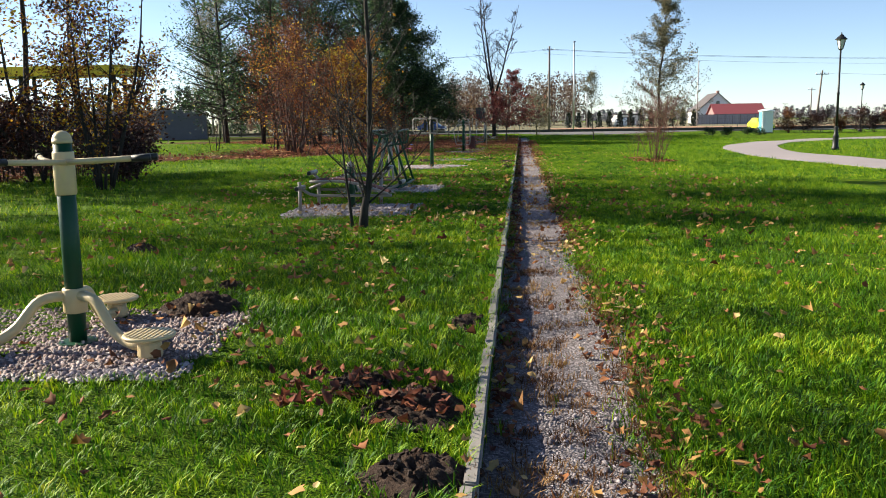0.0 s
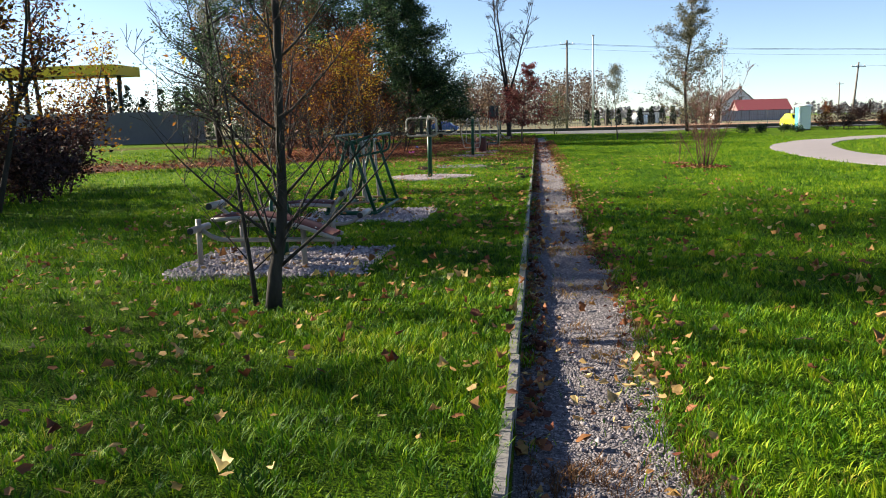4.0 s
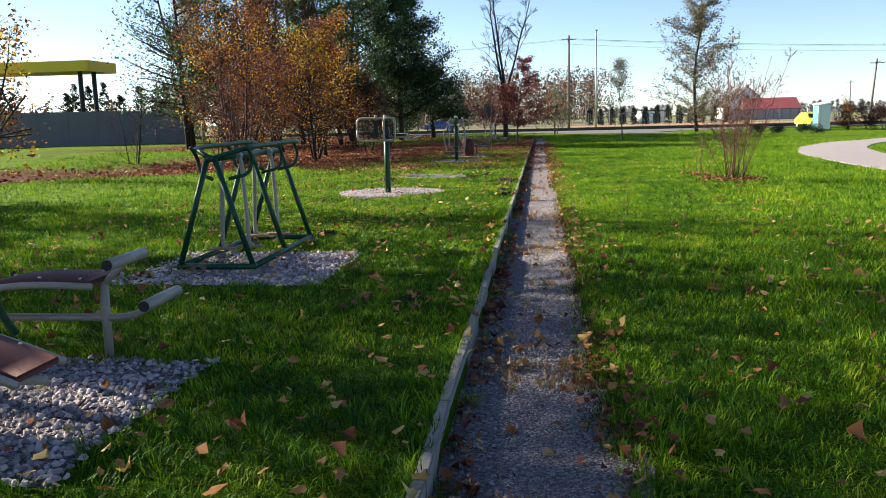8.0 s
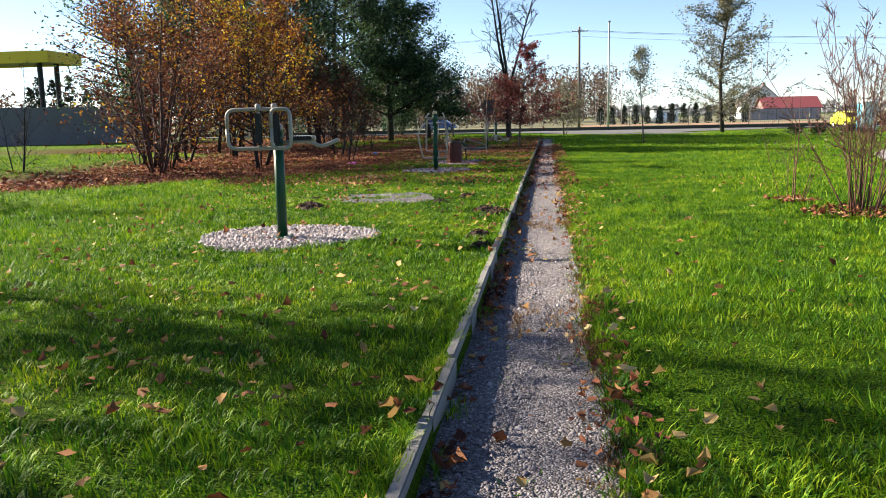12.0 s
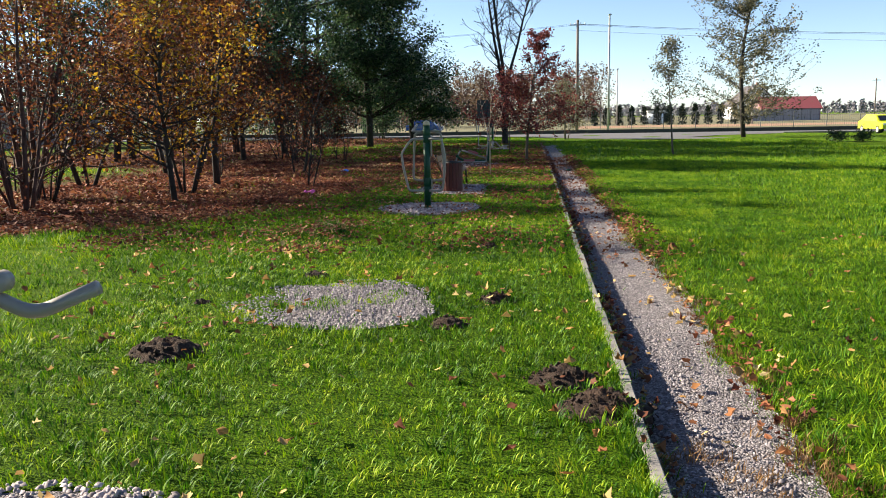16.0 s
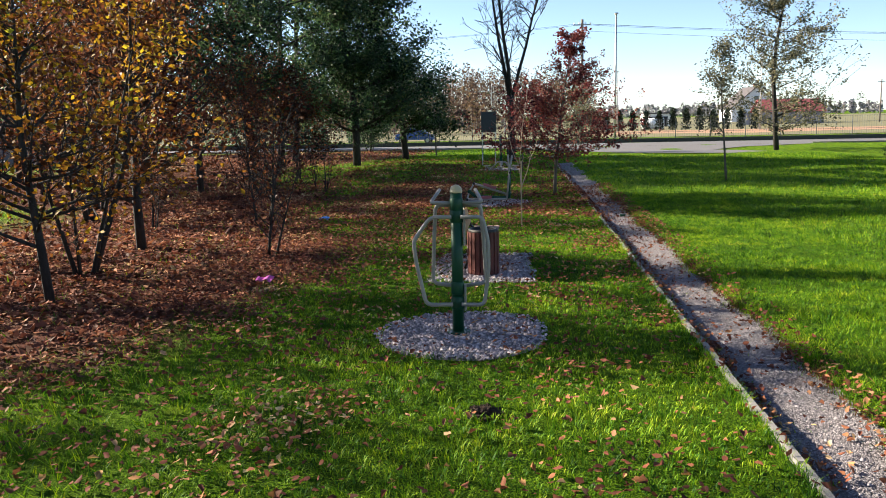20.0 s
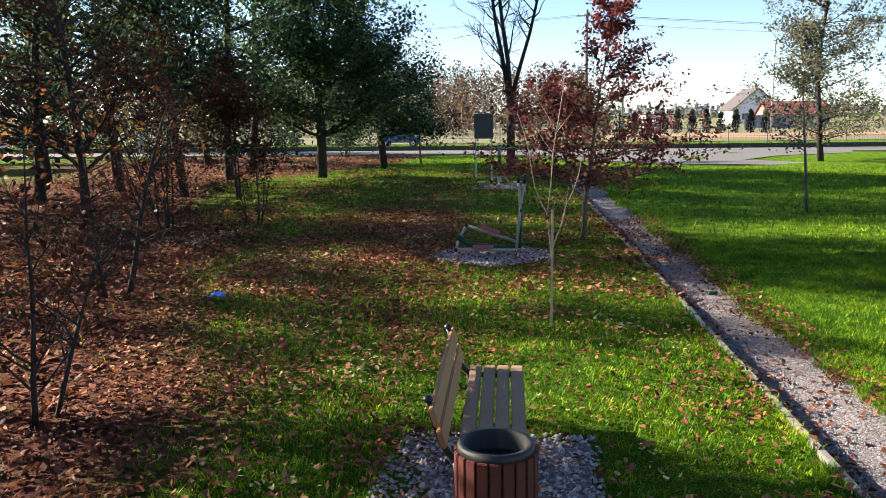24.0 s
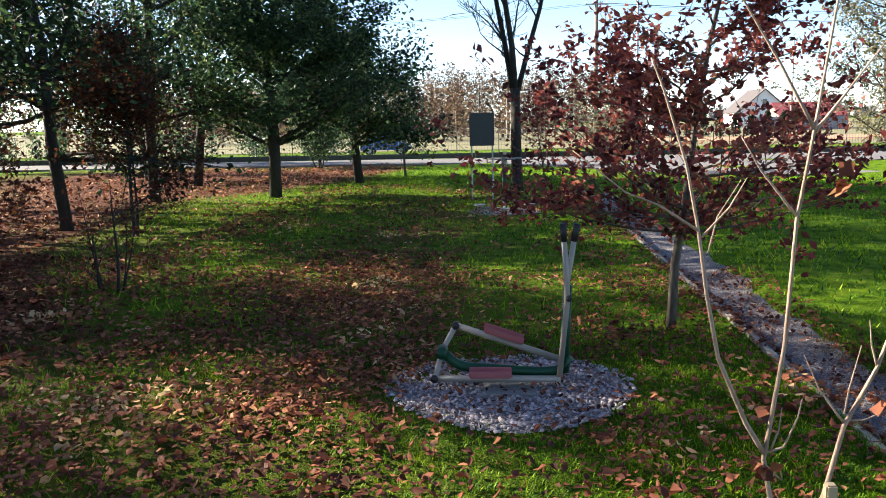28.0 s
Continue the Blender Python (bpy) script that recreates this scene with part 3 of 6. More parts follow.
def foliage(tips, n, size, spread, seed, shape=0.55):
    """Leaf blades scattered round the tips, each folded along its rib."""
    rg = np.random.default_rng(seed)
    t = np.array([tuple(p) for p in tips])
    p = t[rg.integers(0, len(t), n)] + rg.normal(0, spread, (n, 3))
    d = rg.normal(0, 1, (n, 3)) * (1, 1, 0.7)
    d /= np.linalg.norm(d, axis=1, keepdims=True)
    u = np.cross(d, rg.normal(0, 1, (n, 3)))
    u /= np.linalg.norm(u, axis=1, keepdims=True)
    w = np.cross(d, u)
    s = size * rg.uniform(0.6, 1.3, (n, 1))
    a, b = p - d * s * 0.5, p + d * s * 0.5
    l = p + u * s * shape * 0.5 + w * s * 0.12
    r = p - u * s * shape * 0.5 + w * s * 0.12
    v = np.stack([a, r, b, l], 1).reshape(-1, 3)
    k = 4 * np.arange(n)[:, None]
    return np_mesh("crown", v, np.concatenate([k + (0, 1, 2), k + (0, 2, 3)], 1).reshape(-1, 3), 3)


def tree(loc, label, seed, height, r0, leaf, count, size, bark=BARK, category="tree", group="", spread_leaf=0.16, rz=0, shape=0.55, **kw):
    ob = thing("tree" if category == "tree" else "shrub", loc, label, category, group, rz)
    geo, tips = grow(seed, height, r0, **kw)
    part("trunk", geo, bark, ob, "", True)
    if count:
        low = kw.get("fork", 0.35) * height * 0.5
        part("crown", foliage([p for p in tips if p.z > low], count, size, spread_leaf, seed, shape), leaf, ob)
    return ob


# sparse dark tree beside the sit-up bench
ob = thing("tree", (-2.08, 14.65, 0), "nearly bare dark young tree with thin side stems", "tree")
TRUNK = [Vector(p) for p in ((0, 0, -0.05), (0.03, 0, 0.3), (0.1, 0.01, 0.62), (0.13, 0, 1.0), (0.13, 0.02, 1.6), (0.16, 0, 2.3), (0.13, -0.02, 3.1), (0.15, 0, 4.0), (0.1, 0.03, 5.0), (0.12, 0, 5.8))]
geo = Geo().tube(TRUNK, [0.075, 0.056, 0.046, 0.04, 0.036, 0.032, 0.027, 0.02, 0.012, 0.006], 10)
tips = []
SIDE = [Vector(p) for p in ((-0.16, 0.06, -0.05), (-0.2, 0.06, 0.4), (-0.26, 0.08, 0.9), (-0.3, 0.08, 1.5), (-0.36, 0.06, 2.1), (-0.46, 0.08, 2.7))]
geo.tube(SIDE, [0.026, 0.02, 0.016, 0.012, 0.008, 0.004], 8)
lq = random.Random(27)
for line, count, base in ((TRUNK, 34, 0.017), (SIDE, 14, 0.007)):
    for k in range(count):
        t = 0.1 + 0.86 * (k + lq.random()) / count
        i = min(int(t * (len(line) - 1)), len(line) - 2)
        p = line[i].lerp(line[i + 1], t * (len(line) - 1) - i)
        a = k * 2.4 + lq.uniform(-0.5, 0.5)
        g2, t2 = grow(500 + k, (1.75 - 1.1 * t) * lq.uniform(0.7, 1.15), base * (1 - 0.6 * t), lean=(1.15 * math.cos(a), 1.15 * math.sin(a)), fork=0.2, limbs=7, spread=0.4, rise=1.2, depth=2, twig=3, fine=0.0028)
        geo.add([(x + p.x, y + p.y, z + 0.05 + p.z) for x, y, z in g2.v], g2.f)
        tips += [q + p for q in t2]
part("trunk", geo, BARK_DARK, ob, "", True)
part("crown", foliage([p for p in tips if p.z > 0.8], 130, 0.05, 0.05, 27), LEAF_GOLD, ob)
# trees along the left edge
tree((-9.7, 22.0, 0), "dark-stemmed young tree with thin yellow-green leaves", 22, 5.4, 0.055, LEAF_GOLD, 4800, 0.09, BARK_DARK, fork=0.1, limbs=60, spread=0.3, rise=1.3, depth=3, stems=7, twig=4, splay=(0.05, 0.3))
# most of these stand out of view, added to cast shade over the lawn
EDGE = [(-14.0, 17.2, 7.0, 0), (-12.6, 15.2, 7.6, 1), (-13.2, 25.0, 5.8, 0), (-16.2, 35.8, 4.6, 0), (-15.3, 13.4, 9.6, 0), (-14.3, 22.6, 6.0, 0), (-17.5, 24.5, 6.5, 1), (-17.0, 10.5, 9.4, 1), (-22.0, 27.0, 6.5, 0)]
TALL_CASTERS = [(-16.0, 23.0, 13.0, 0), (-15.5, 24.2, 12.5, 1), (-18.5, 23.8, 13.5, 0), (-17.5, 25.4, 13.0, 1), (-18.5, 27.4, 15.5, 0), (-17.0, 30.6, 13.5, 1)]
SHADE = [(-16.2, 21.4, 9.2, 1), (-23.0, 45.5, 12.5, 1), (-22.0, 24.5, 14.0, 0), (-21.5, 28.6, 14.0, 1), (-23.5, 31.8, 13.5, 0)]
for i, (x, y, h, c) in enumerate(EDGE + TALL_CASTERS + SHADE):
    high = h > 10
    tree((x, y, 0), "yellowing young deciduous tree in a mostly unseen shade row at the lawn's edge" if c == 0 else "rust-coloured young tree in a mostly unseen shade row at the lawn's edge", 40 + i, h, 0.12 if high else 0.07, LEAF_GOLD if c == 0 else LEAF_RUST, (1100 if y > 40 else 520 if x < -20 else 1600 if y > 30 else 1700) if high else int(420 * h), (0.33 if x < -20 and y < 40 else 0.2) if high else 0.12, BARK_DARK, group="trees at the lawn's edge", fork=(0.22 if x < -20 else 0.6 if 26 < y < 30 else 0.42) if high else 0.12, limbs=30, spread=(0.24 if x < -20 else 0.17) if high else 0.3, rise=0.7, depth=2, stems=1 if high else 3, twig=6, spread_leaf=0.25)
for i, (x, y, h) in enumerate([(-12.3, 24.0, 2.6), (-15.0, 27.0, 2.8), (-17.5, 30.0, 2.6), (-11.2, 26.5, 1.8), (-19.5, 32.0, 3.0), (-13.2, 27.2, 2.4), (-12.2, 28.6, 2.0), (-10.6, 24.6, 1.5), (-14.2, 25.0, 2.6)]):
    tree((x, y, 0), "dark twiggy undergrowth shrub at the lawn's edge", 60 + i, h, 0.022, LEAF_DARK, 2000, 0.12, BARK_DARK, "shrub", "undergrowth", fork=0.06, limbs=44, spread=0.42, rise=0.8, depth=2, stems=8, twig=5)
# autumn grove
GROVE = [  # x, y, height, colour, leaves, stems, trunk radius
    (-10.8, 43.6, 5.6, 1, 1700, 8, 0.06), (-11.8, 45.4, 6.3, 0, 1900, 8, 0.07),
    (-9.0, 47.4, 5.8, 0, 2600, 4, 0.06), (-8.4, 45.4, 4.8, 0, 1000, 1, 0.07), (-9.2, 50.0, 5.8, 1, 5000, 1, 0.1), (-13.6, 57.0, 7.6, 1, 4200, 2, 0.1),
    (-12.5, 54.5, 7.0, 1, 3400, 2, 0.09), (-12.8, 62.4, 8.5, 1, 2600, 1, 0.12), (-15.8, 60.5, 11.0, 1, 5000, 1, 0.1), (-8.0, 54.0, 3.2, 1, 250, 2, 0.05),
    (-11.0, 68.5, 4.6, 1, 4200, 2, 0.05), (-12.3, 48.8, 6.6, 1, 2900, 3, 0.07)]
for i, (x, y, h, c, n, s, r) in enumerate(GROVE):
    tree((x, y, 0.02), ("golden-leaved" if c == 0 else "rust-brown") + (" multi-stemmed tree" if s > 1 else " single-stemmed tree") + " standing in fallen leaves", 70 + i, h, r, LEAF_GOLD if c == 0 else LEAF_RUST, int(n * 1.45), 0.11, BARK_TWIG if s == 8 else BARK_DARK, group="autumn grove", fork=0.08 if s == 8 else 0.14, limbs=46, spread=0.46 if s == 8 else 0.36, rise=0.7, depth=2, stems=s, twig=7, spread_leaf=0.17)
# thin saplings and shrubs of the grove
for i, (x, y, h, s, n) in enumerate([(-14.9, 43.2, 3.4, 3, 60), (-6.5, 49.3, 2.6, 2, 320), (-10.2, 61.2, 5.2, 7, 2900), (-11.4, 45.4, 5.2, 7, 700), (-12.8, 46.5, 4.6, 6, 400), (-8.6, 62.5, 1.8, 5, 150), (-11.5, 63.6, 4.8, 6, 2900), (-10.4, 53.0, 2.4, 4, 300)]):
    tree((x, y, 0), "thin half-bare shrub with many dark stems", 110 + i, h, 0.03, LEAF_RUST, n, 0.09, BARK_DARK, "shrub", "shrubs of the grove", fork=0.1, limbs=34, spread=0.28, rise=1.3, depth=2, stems=s, twig=5)
# tall dark green alders
for i, (x, y, h, r, n) in enumerate([(-10.4, 78.3, 13.5, 0.22, 15000), (-14.1, 77.1, 15.5, 0.2, 10000), (-16.6, 72.2, 15.5, 0.2, 10500), (-8.6, 84.5, 12.5, 0.2, 13000), (-15.4, 84.5, 16.5, 0.2, 9500), (-19.5, 66.0, 13.5, 0.18, 5000), (-21.5, 76.0, 14, 0.2, 4000), (-13.2, 69.8, 13.5, 0.16, 7000), (-19.0, 88.0, 14, 0.2, 4200), (-24, 70, 13, 0.2, 3600), (-17.8, 69.0, 14, 0.18, 3200), (-18.5, 62.5, 13.5, 0.16, 4500), (-21.5, 63.5, 14, 0.18, 2800)]):
    tree((x, y, 0), "tall dark green alder with a straight trunk", 130 + i, h, r, LEAF_GREEN, int(n * (2.1 if x > -11 else 1.35)), 0.19, BARK_DARK, group="tall alders", fork=0.13, limbs=52, spread=0.25, rise=0.4, depth=2, twig=6, spread_leaf=0.26, low=1.25, crown=lambda t: 1.15 - 0.85 * t ** 1.3)
# willows behind the wall
for i, (x, y, h) in enumerate([(-34, 96, 17), (-30, 104, 16), (-40, 110, 16)]):
    tree((x, y, 0), "tall pale birch thinning in autumn", 150 + i, h, 0.2, LEAF_PALE, 9000, 0.2, BIRCH, group="pale birches", fork=0.12, limbs=50, spread=0.25, rise=0.7, depth=2, twig=6, spread_leaf=0.35)
# bare forked tree near the road, red oak, saplings, right-hand trees
ob = thing("tree", (-2.25, 79.5, 0), "tall bare tree forking into three upright leaders", "tree")
geo = Geo().tube([(0, 0, -0.05), (0.02, 0, 0.3), (0.0, 0.02, 1.6), (-0.03, 0, 3.5)], [0.26, 0.2, 0.18, 0.17], 12)
for k, (lx, ly, h, r) in enumerate(((-0.16, 0.05, 9.2, 0.11), (0.03, -0.08, 9.8, 0.12), (0.2, 0.06, 8.6, 0.1))):
    g2, t2 = grow(400 + k, h, r, lean=(lx, ly), fork=0.12, limbs=20, spread=0.24, rise=1.3, depth=3, twig=4, limb=0.35, fine=0.012)
    geo.add([(a - 0.03 + lx * 0.3, b, c + 3.35) for a, b, c in g2.v], g2.f)
part("trunk", geo, BARK_DARK, ob, "", True)
tree((-0.82, 60.0, 0), "young oak with oxblood leaves beside the kerb", 162, 4.9, 0.06, LEAF_RED, 11000, 0.09, BARK, fork=0.24, limbs=46, spread=0.45, rise=0.35, depth=2, twig=7, spread_leaf=0.055, limb=0.3, low=2.3, crown=lambda t: 1.1 - 0.95 * t ** 0.8)
tree((5.5, 65.2, 0), "slender young tree with a few yellowish leaves", 163, 4.6, 0.045, LEAF_PALE, 2400, 0.1, BARK, fork=0.3, limbs=22, spread=0.28, rise=0.9, depth=2, twig=5)
tree((13.9, 87.6, 0), "light airy alder in thin grey-green leaf", 164, 13.2, 0.17, LEAF_PALE, 16000, 0.17, BARK_DARK, fork=0.07, limbs=80, spread=0.27, rise=0.4, depth=2, twig=6, spread_leaf=0.15, limb=0.2, low=1.3, fine=0.009, crown=lambda t: 1.1 - 0.8 * t ** 1.4)
tree((4.85, 32.5, 0), "bare reddish-brown shrub with many thin stems", 165, 3.1, 0.014, LEAF_PALE, 300, 0.05, BARK_RED, "shrub", "", fork=0.25, limbs=190, spread=0.22, rise=1.3, depth=2, stems=24, twig=5, splay=(0.05, 0.4), limb=0.5, fine=0.0045)
tree((4.4, 34.2, 0), "small bare shrub with thin upright stems", 166, 2.0, 0.012, LEAF_PALE, 40, 0.06, BARK_RED, "shrub", "", fork=0.2, limbs=20, spread=0.25, rise=2.0, depth=2, stems=6, twig=3)
tree((-1.75, 70.6, 0), "small sapling with reddish leaves", 167, 2.8, 0.03, LEAF_RED, 800, 0.09, BARK, fork=0.25, limbs=16, spread=0.3, rise=1.0, depth=2, twig=5)
tree((-7.1, 88.0, 0), "small green tree near the road", 168, 4.2, 0.06, LEAF_GREEN, 3500, 0.13, BARK, fork=0.2, limbs=24, spread=0.4, rise=0.5, depth=2, twig=6, spread_leaf=0.2)
tree((1.8, 88.5, 0), "bushy rust-green tree near the road", 169, 4.6, 0.06, LEAF_PALE, 3500, 0.13, BARK, fork=0.15, limbs=26, spread=0.36, rise=0.6, depth=2, stems=3, twig=6, spread_leaf=0.22)
tree((-12.8, 96.0, 0), "dense low bush near the road", 170, 4.0, 0.05, LEAF_GREEN, 5000, 0.14, BARK_DARK, "shrub", "", fork=0.1, limbs=30, spread=0.4, rise=0.8, depth=2, stems=6, twig=6, spread_leaf=0.25)

# ---- outdoor gym ----


def dome(r, z, h, n=16):
    return [(r * math.cos(a), z + h * math.sin(a)) for a in [i * math.pi / 12 for i in range(6)]] + [(0.004, z + h)]


def post(parent, h, r=0.06, mat=GREEN, cap=CREAM):
    part("post", Geo().lathe([(r, 0), (r, h)], 20), mat, parent, "", True)
    part("cap", Geo().lathe([(r * 1.08, h - 0.005), (r * 1.08, h + 0.02)] + dome(r * 1.05, h + 0.02, r)), cap, parent, "domed cap", True)
    fl = part("flange", Geo().lathe([(r * 2.1, 0.02), (r * 2.1, 0.036), (r * 1.2, 0.04)], 20), mat, parent)
    for k in range(4):
        a = math.pi / 4 + k * math.pi / 2
        part("bolt", Geo().lathe([(0.011, 0.034), (0.011, 0.055)], 6, (r * 1.75 * math.cos(a), r * 1.75 * math.sin(a), 0)), STEEL, fl)


def tread(parent, x, y, z, mat):
    """A round ribbed foot disc on a bearing."""
    part("bearing", Geo().lathe([(0.075, 0.03), (0.08, 0.045), (0.075, z - 0.05), (0.06, z - 0.02)], 16, (x, y, 0)), mat, parent)
    d = part("foot_disc", Geo().lathe([(0.05, z - 0.025), (0.155, z - 0.012), (0.168, z), (0.165, z + 0.012), (0.15, z + 0.016)], 28, (x, y, 0)), mat, parent, "round ribbed foot disc", True)
    g = Geo()
    for i in range(-4, 5):
        w = math.sqrt(max(0.0, 0.145 ** 2 - (i * 0.032) ** 2))
        if w > 0.03:
            g.box((x + i * 0.032, y, z + 0.018), (0.014, 2 * w, 0.006))
    part("tread_ribs", g, mat, d)


def twister(loc, label, arms, h, mat, rz=0.0, cream=True):
    ob = thing("twister_station", loc, label, "exercise machine", "", rz)
    post(ob, h - 0.07, 0.06)
    sleeve = part("sleeve", Geo().lathe([(0.066, h - 0.42), (0.07, h - 0.41), (0.07, h - 0.14), (0.066, h - 0.13)], 20), mat, ob, "painted steel sleeve", True)
    for k, a in enumerate((8, 128, 248)):
        c, s = math.cos(radians(a)), math.sin(radians(a))
        for off in (-0.075, 0.075):
            p = lambda r, o, z: (r * c - o * s, r * s + o * c, z)
            pts = [p(0.02, off, h - 0.2), p(0.3, off * 1.25, h - 0.19), p(0.48, off * 1.1, h - 0.18)]
            bar = part("handlebar", Geo().bend(pts, 0.019, 10, 0.1), mat, ob, "", True)
            part("grip", Geo().tube([pts[-1], p(0.6, off * 1.05, h - 0.175)], 0.024, 10), BLACK, bar, "black rubber grip", True)
    part("hub", Geo().lathe([(0.075, 0.24), (0.08, 0.25), (0.08, 0.4), (0.075, 0.41)], 20), mat, ob, "", True)
    for a in arms:
        c, s = math.cos(radians(a)), math.sin(radians(a))
        pts = [(0.05 * c, 0.05 * s, 0.36), (0.22 * c, 0.22 * s, 0.36), (0.38 * c, 0.38 * s, 0.16), (0.52 * c, 0.52 * s, 0.09), (0.74 * c, 0.74 * s, 0.085)]
        part("arm", Geo().bend(pts, 0.036, 12, 0.12), mat, ob, "curved steel arm", True)
        tread(ob, 0.76 * c, 0.76 * s, 0.17, mat)
    return ob


twister((-2.88, 8.3, 0.0), "green and cream triple twister with round foot discs", (97, -27, 215), 1.47, CREAM)
twister((-2.68, 72.6, 0.0), "green twister with grey foot discs near the road", (10, 130, 250), 1.6, GREY, 20)


def situp_bench(loc):
    BZ = lambda t: 0.35 + 0.17 * t + 0.11 * math.sin(math.pi * t) + 0.04 * t ** 3
    ob = thing("sit_up_bench", loc, "double sit-up bench with brown boards on a green post", "exercise machine")
    part("footing", Geo().lathe([(0.16, -0.02), (0.16, 0.05), (0.14, 0.06)], 16), CONCRETE, ob, "round concrete footing")
    post(ob, 0.76, 0.065, GREEN, GREY)
    for sy in (-1, 1):
        part("grab_bar", Geo().bend([(-0.02, sy * 0.04, 0.7), (-0.04, sy * 0.24, 0.72), (0.0, sy * 0.36, 0.4), (0.02, sy * 0.42, 0.3)], 0.024, 10, 0.12), GREEN, ob, "bent green grab bar", True)
        yc = sy * 0.66 + 0.18
        board = Geo()
        n, v, f = 14, [], []
        for i in range(n + 1):
            t = i / n
            x = (-0.88 + 1.28 * t) * sy + (0.0 if sy > 0 else -0.14)
            z = BZ(t)
            for y, dz in ((-0.19, 0.0), (-0.17, 0.022), (0.17, 0.022), (0.19, 0.0), (0.17, -0.012), (-0.17, -0.012)):
                v.append((x, yc + y, z + dz))
        for i in range(n):
            for k in range(6):
                f.append((i * 6 + k, i * 6 + (k + 1) % 6, i * 6 + 6 + (k + 1) % 6, i * 6 + 6 + k))
        f += [tuple(range(6)), tuple(n * 6 + 5 - k for k in range(6))]
        b = part("board", board.add(v, f), BROWNBOARD, ob, "arched brown perforated board", True)
        for i in (2, 6, 10, 13):
            for y in (-0.15, 0.15):
                t = i / n
                part("rivet", Geo().lathe([(0.012, 0), (0.008, 0.008)], 8, ((-0.88 + 1.28 * t) * sy + (0.0 if sy > 0 else -0.14), yc + y, BZ(t) + 0.022)), STEEL, b)
        for y in (-0.2, 0.2):
            pts = [((-0.9 + 1.31 * t) * sy + (0.0 if sy > 0 else -0.14), yc + y, BZ(t) - 0.015) for t in [k / 10 for k in range(11)]]
            part("side_rail", Geo().tube(pts, 0.022, 10), GREY, ob, "", True)
        part("leg", Geo().tube([(0.38, yc, -0.03), (0.38, yc, 0.56 if sy > 0 else 0.44)], 0.03, 12), GREY, ob, "", True)
        part("leg", Geo().tube([(-0.78, yc, -0.03), (-0.78, yc, 0.37 if sy > 0 else 0.53)], 0.03, 12), GREY, ob, "", True)
        part("low_rail", Geo().bend([(-0.78 * sy, yc, 0.3), (0.5 * sy, yc, 0.3), (0.62 * sy, yc, 0.33), (0.76 * sy, yc, 0.42)], 0.024, 10, 0.08), GREY, ob, "", True)
        part("top_strut", Geo().bend([(0.38 * sy, yc, 0.52), (0.44 * sy, yc, 0.58), (0.55 * sy, yc, 0.68)], 0.022, 10), GREY, ob, "", True)
        for x, z in ((0.55 * sy, 0.69), (0.77 * sy, 0.43)):
            r = part("roller", Geo().tube([(x, yc - 0.24, z), (x, yc + 0.24, z)], 0.038, 14), GREY, ob, "padded foot roller", True)
            for y in (-0.245, 0.245):
                part("end_cap", Geo().tube([(x, yc + y - 0.006, z), (x, yc + y + 0.006, z)], 0.034, 14), BLACK, r)
    return ob


situp_bench((-2.74, 17.1, 0.0))


def air_walker(loc):
    ob = thing("air_walker", loc, "double green air walker with grey swing legs", "exercise machine")
    L = 2.15
    for x in (-0.39, 0.39):
        part("base_rail", Geo().tube([(x, -0.03, 0.1), (x, L + 0.03, 0.1)], 0.032, 12), GREEN, ob, "", True)
        for y in (0.0, L / 2, L):
            part("footing", Geo().lathe([(0.075, -0.02), (0.07, 0.075)], 12, (x, y, 0)), CONCRETE, ob, "pale concrete footing")
    for y in (0, L):
        part("cross_rail", Geo().tube([(-0.42, y, 0.1), (0.42, y, 0.1)], 0.032, 12), GREEN, ob, "", True)
    for y in (0, L / 2, L):
        for x in (-0.39, 0.39):
            part("leg", Geo().tube([(x, y, 0.1), (x * 0.1, y + 0.02, 1.2)], 0.029, 12), GREEN, ob, "", True)
    part("top_beam", Geo().tube([(0, -0.04, 1.2), (0, L + 0.06, 1.2)], 0.034, 12), GREEN, ob, "", True)
    for x in (-0.3, 0.3):
        part("hand_rail", Geo().bend([(0, 0.02, 1.2), (x, 0.35, 1.3), (x, L - 0.2, 1.32), (x * 0.9, L + 0.05, 1.3)], 0.026, 10, 0.1), GREEN, ob, "bent hand rail", True)
        for y in (0.25, L / 2 + 0.2, L - 0.25):
            part("hoop", Geo().bend([(x, y, 1.31), (x, y + 0.16, 1.2), (x * 0.9, y + 0.14, 1.02), (x * 0.3, y, 0.98)], 0.02, 8, 0.12), GREEN, ob, "", True)
    for bay in (0.32, L / 2 + 0.28):
        for k, (sw, x) in enumerate(((0.03, -0.12), (-0.05, 0.12))):
            y = bay + 0.16 + 0.22 * k
            arm = part("swing_arm", Geo().bend([(x * 0.3, y, 1.2), (x * 0.6, y, 1.12), (x, y + sw, 0.34), (x, y + sw, 0.24), (x + 0.04, y + sw, 0.22)], 0.024, 10, 0.06), GREY, ob, "", True)
            part("collar", Geo().tube([(x * 0.3, y - 0.04, 1.2), (x * 0.3, y + 0.04, 1.2)], 0.045, 14), GREY, arm)
            part("foot_plate", Geo().box((x, y + sw, 0.21), (0.32, 0.13, 0.022), 0.008), WOOD, arm, "worn foot plate")
    return ob


air_walker((-2.82, 20.97, 0.0))


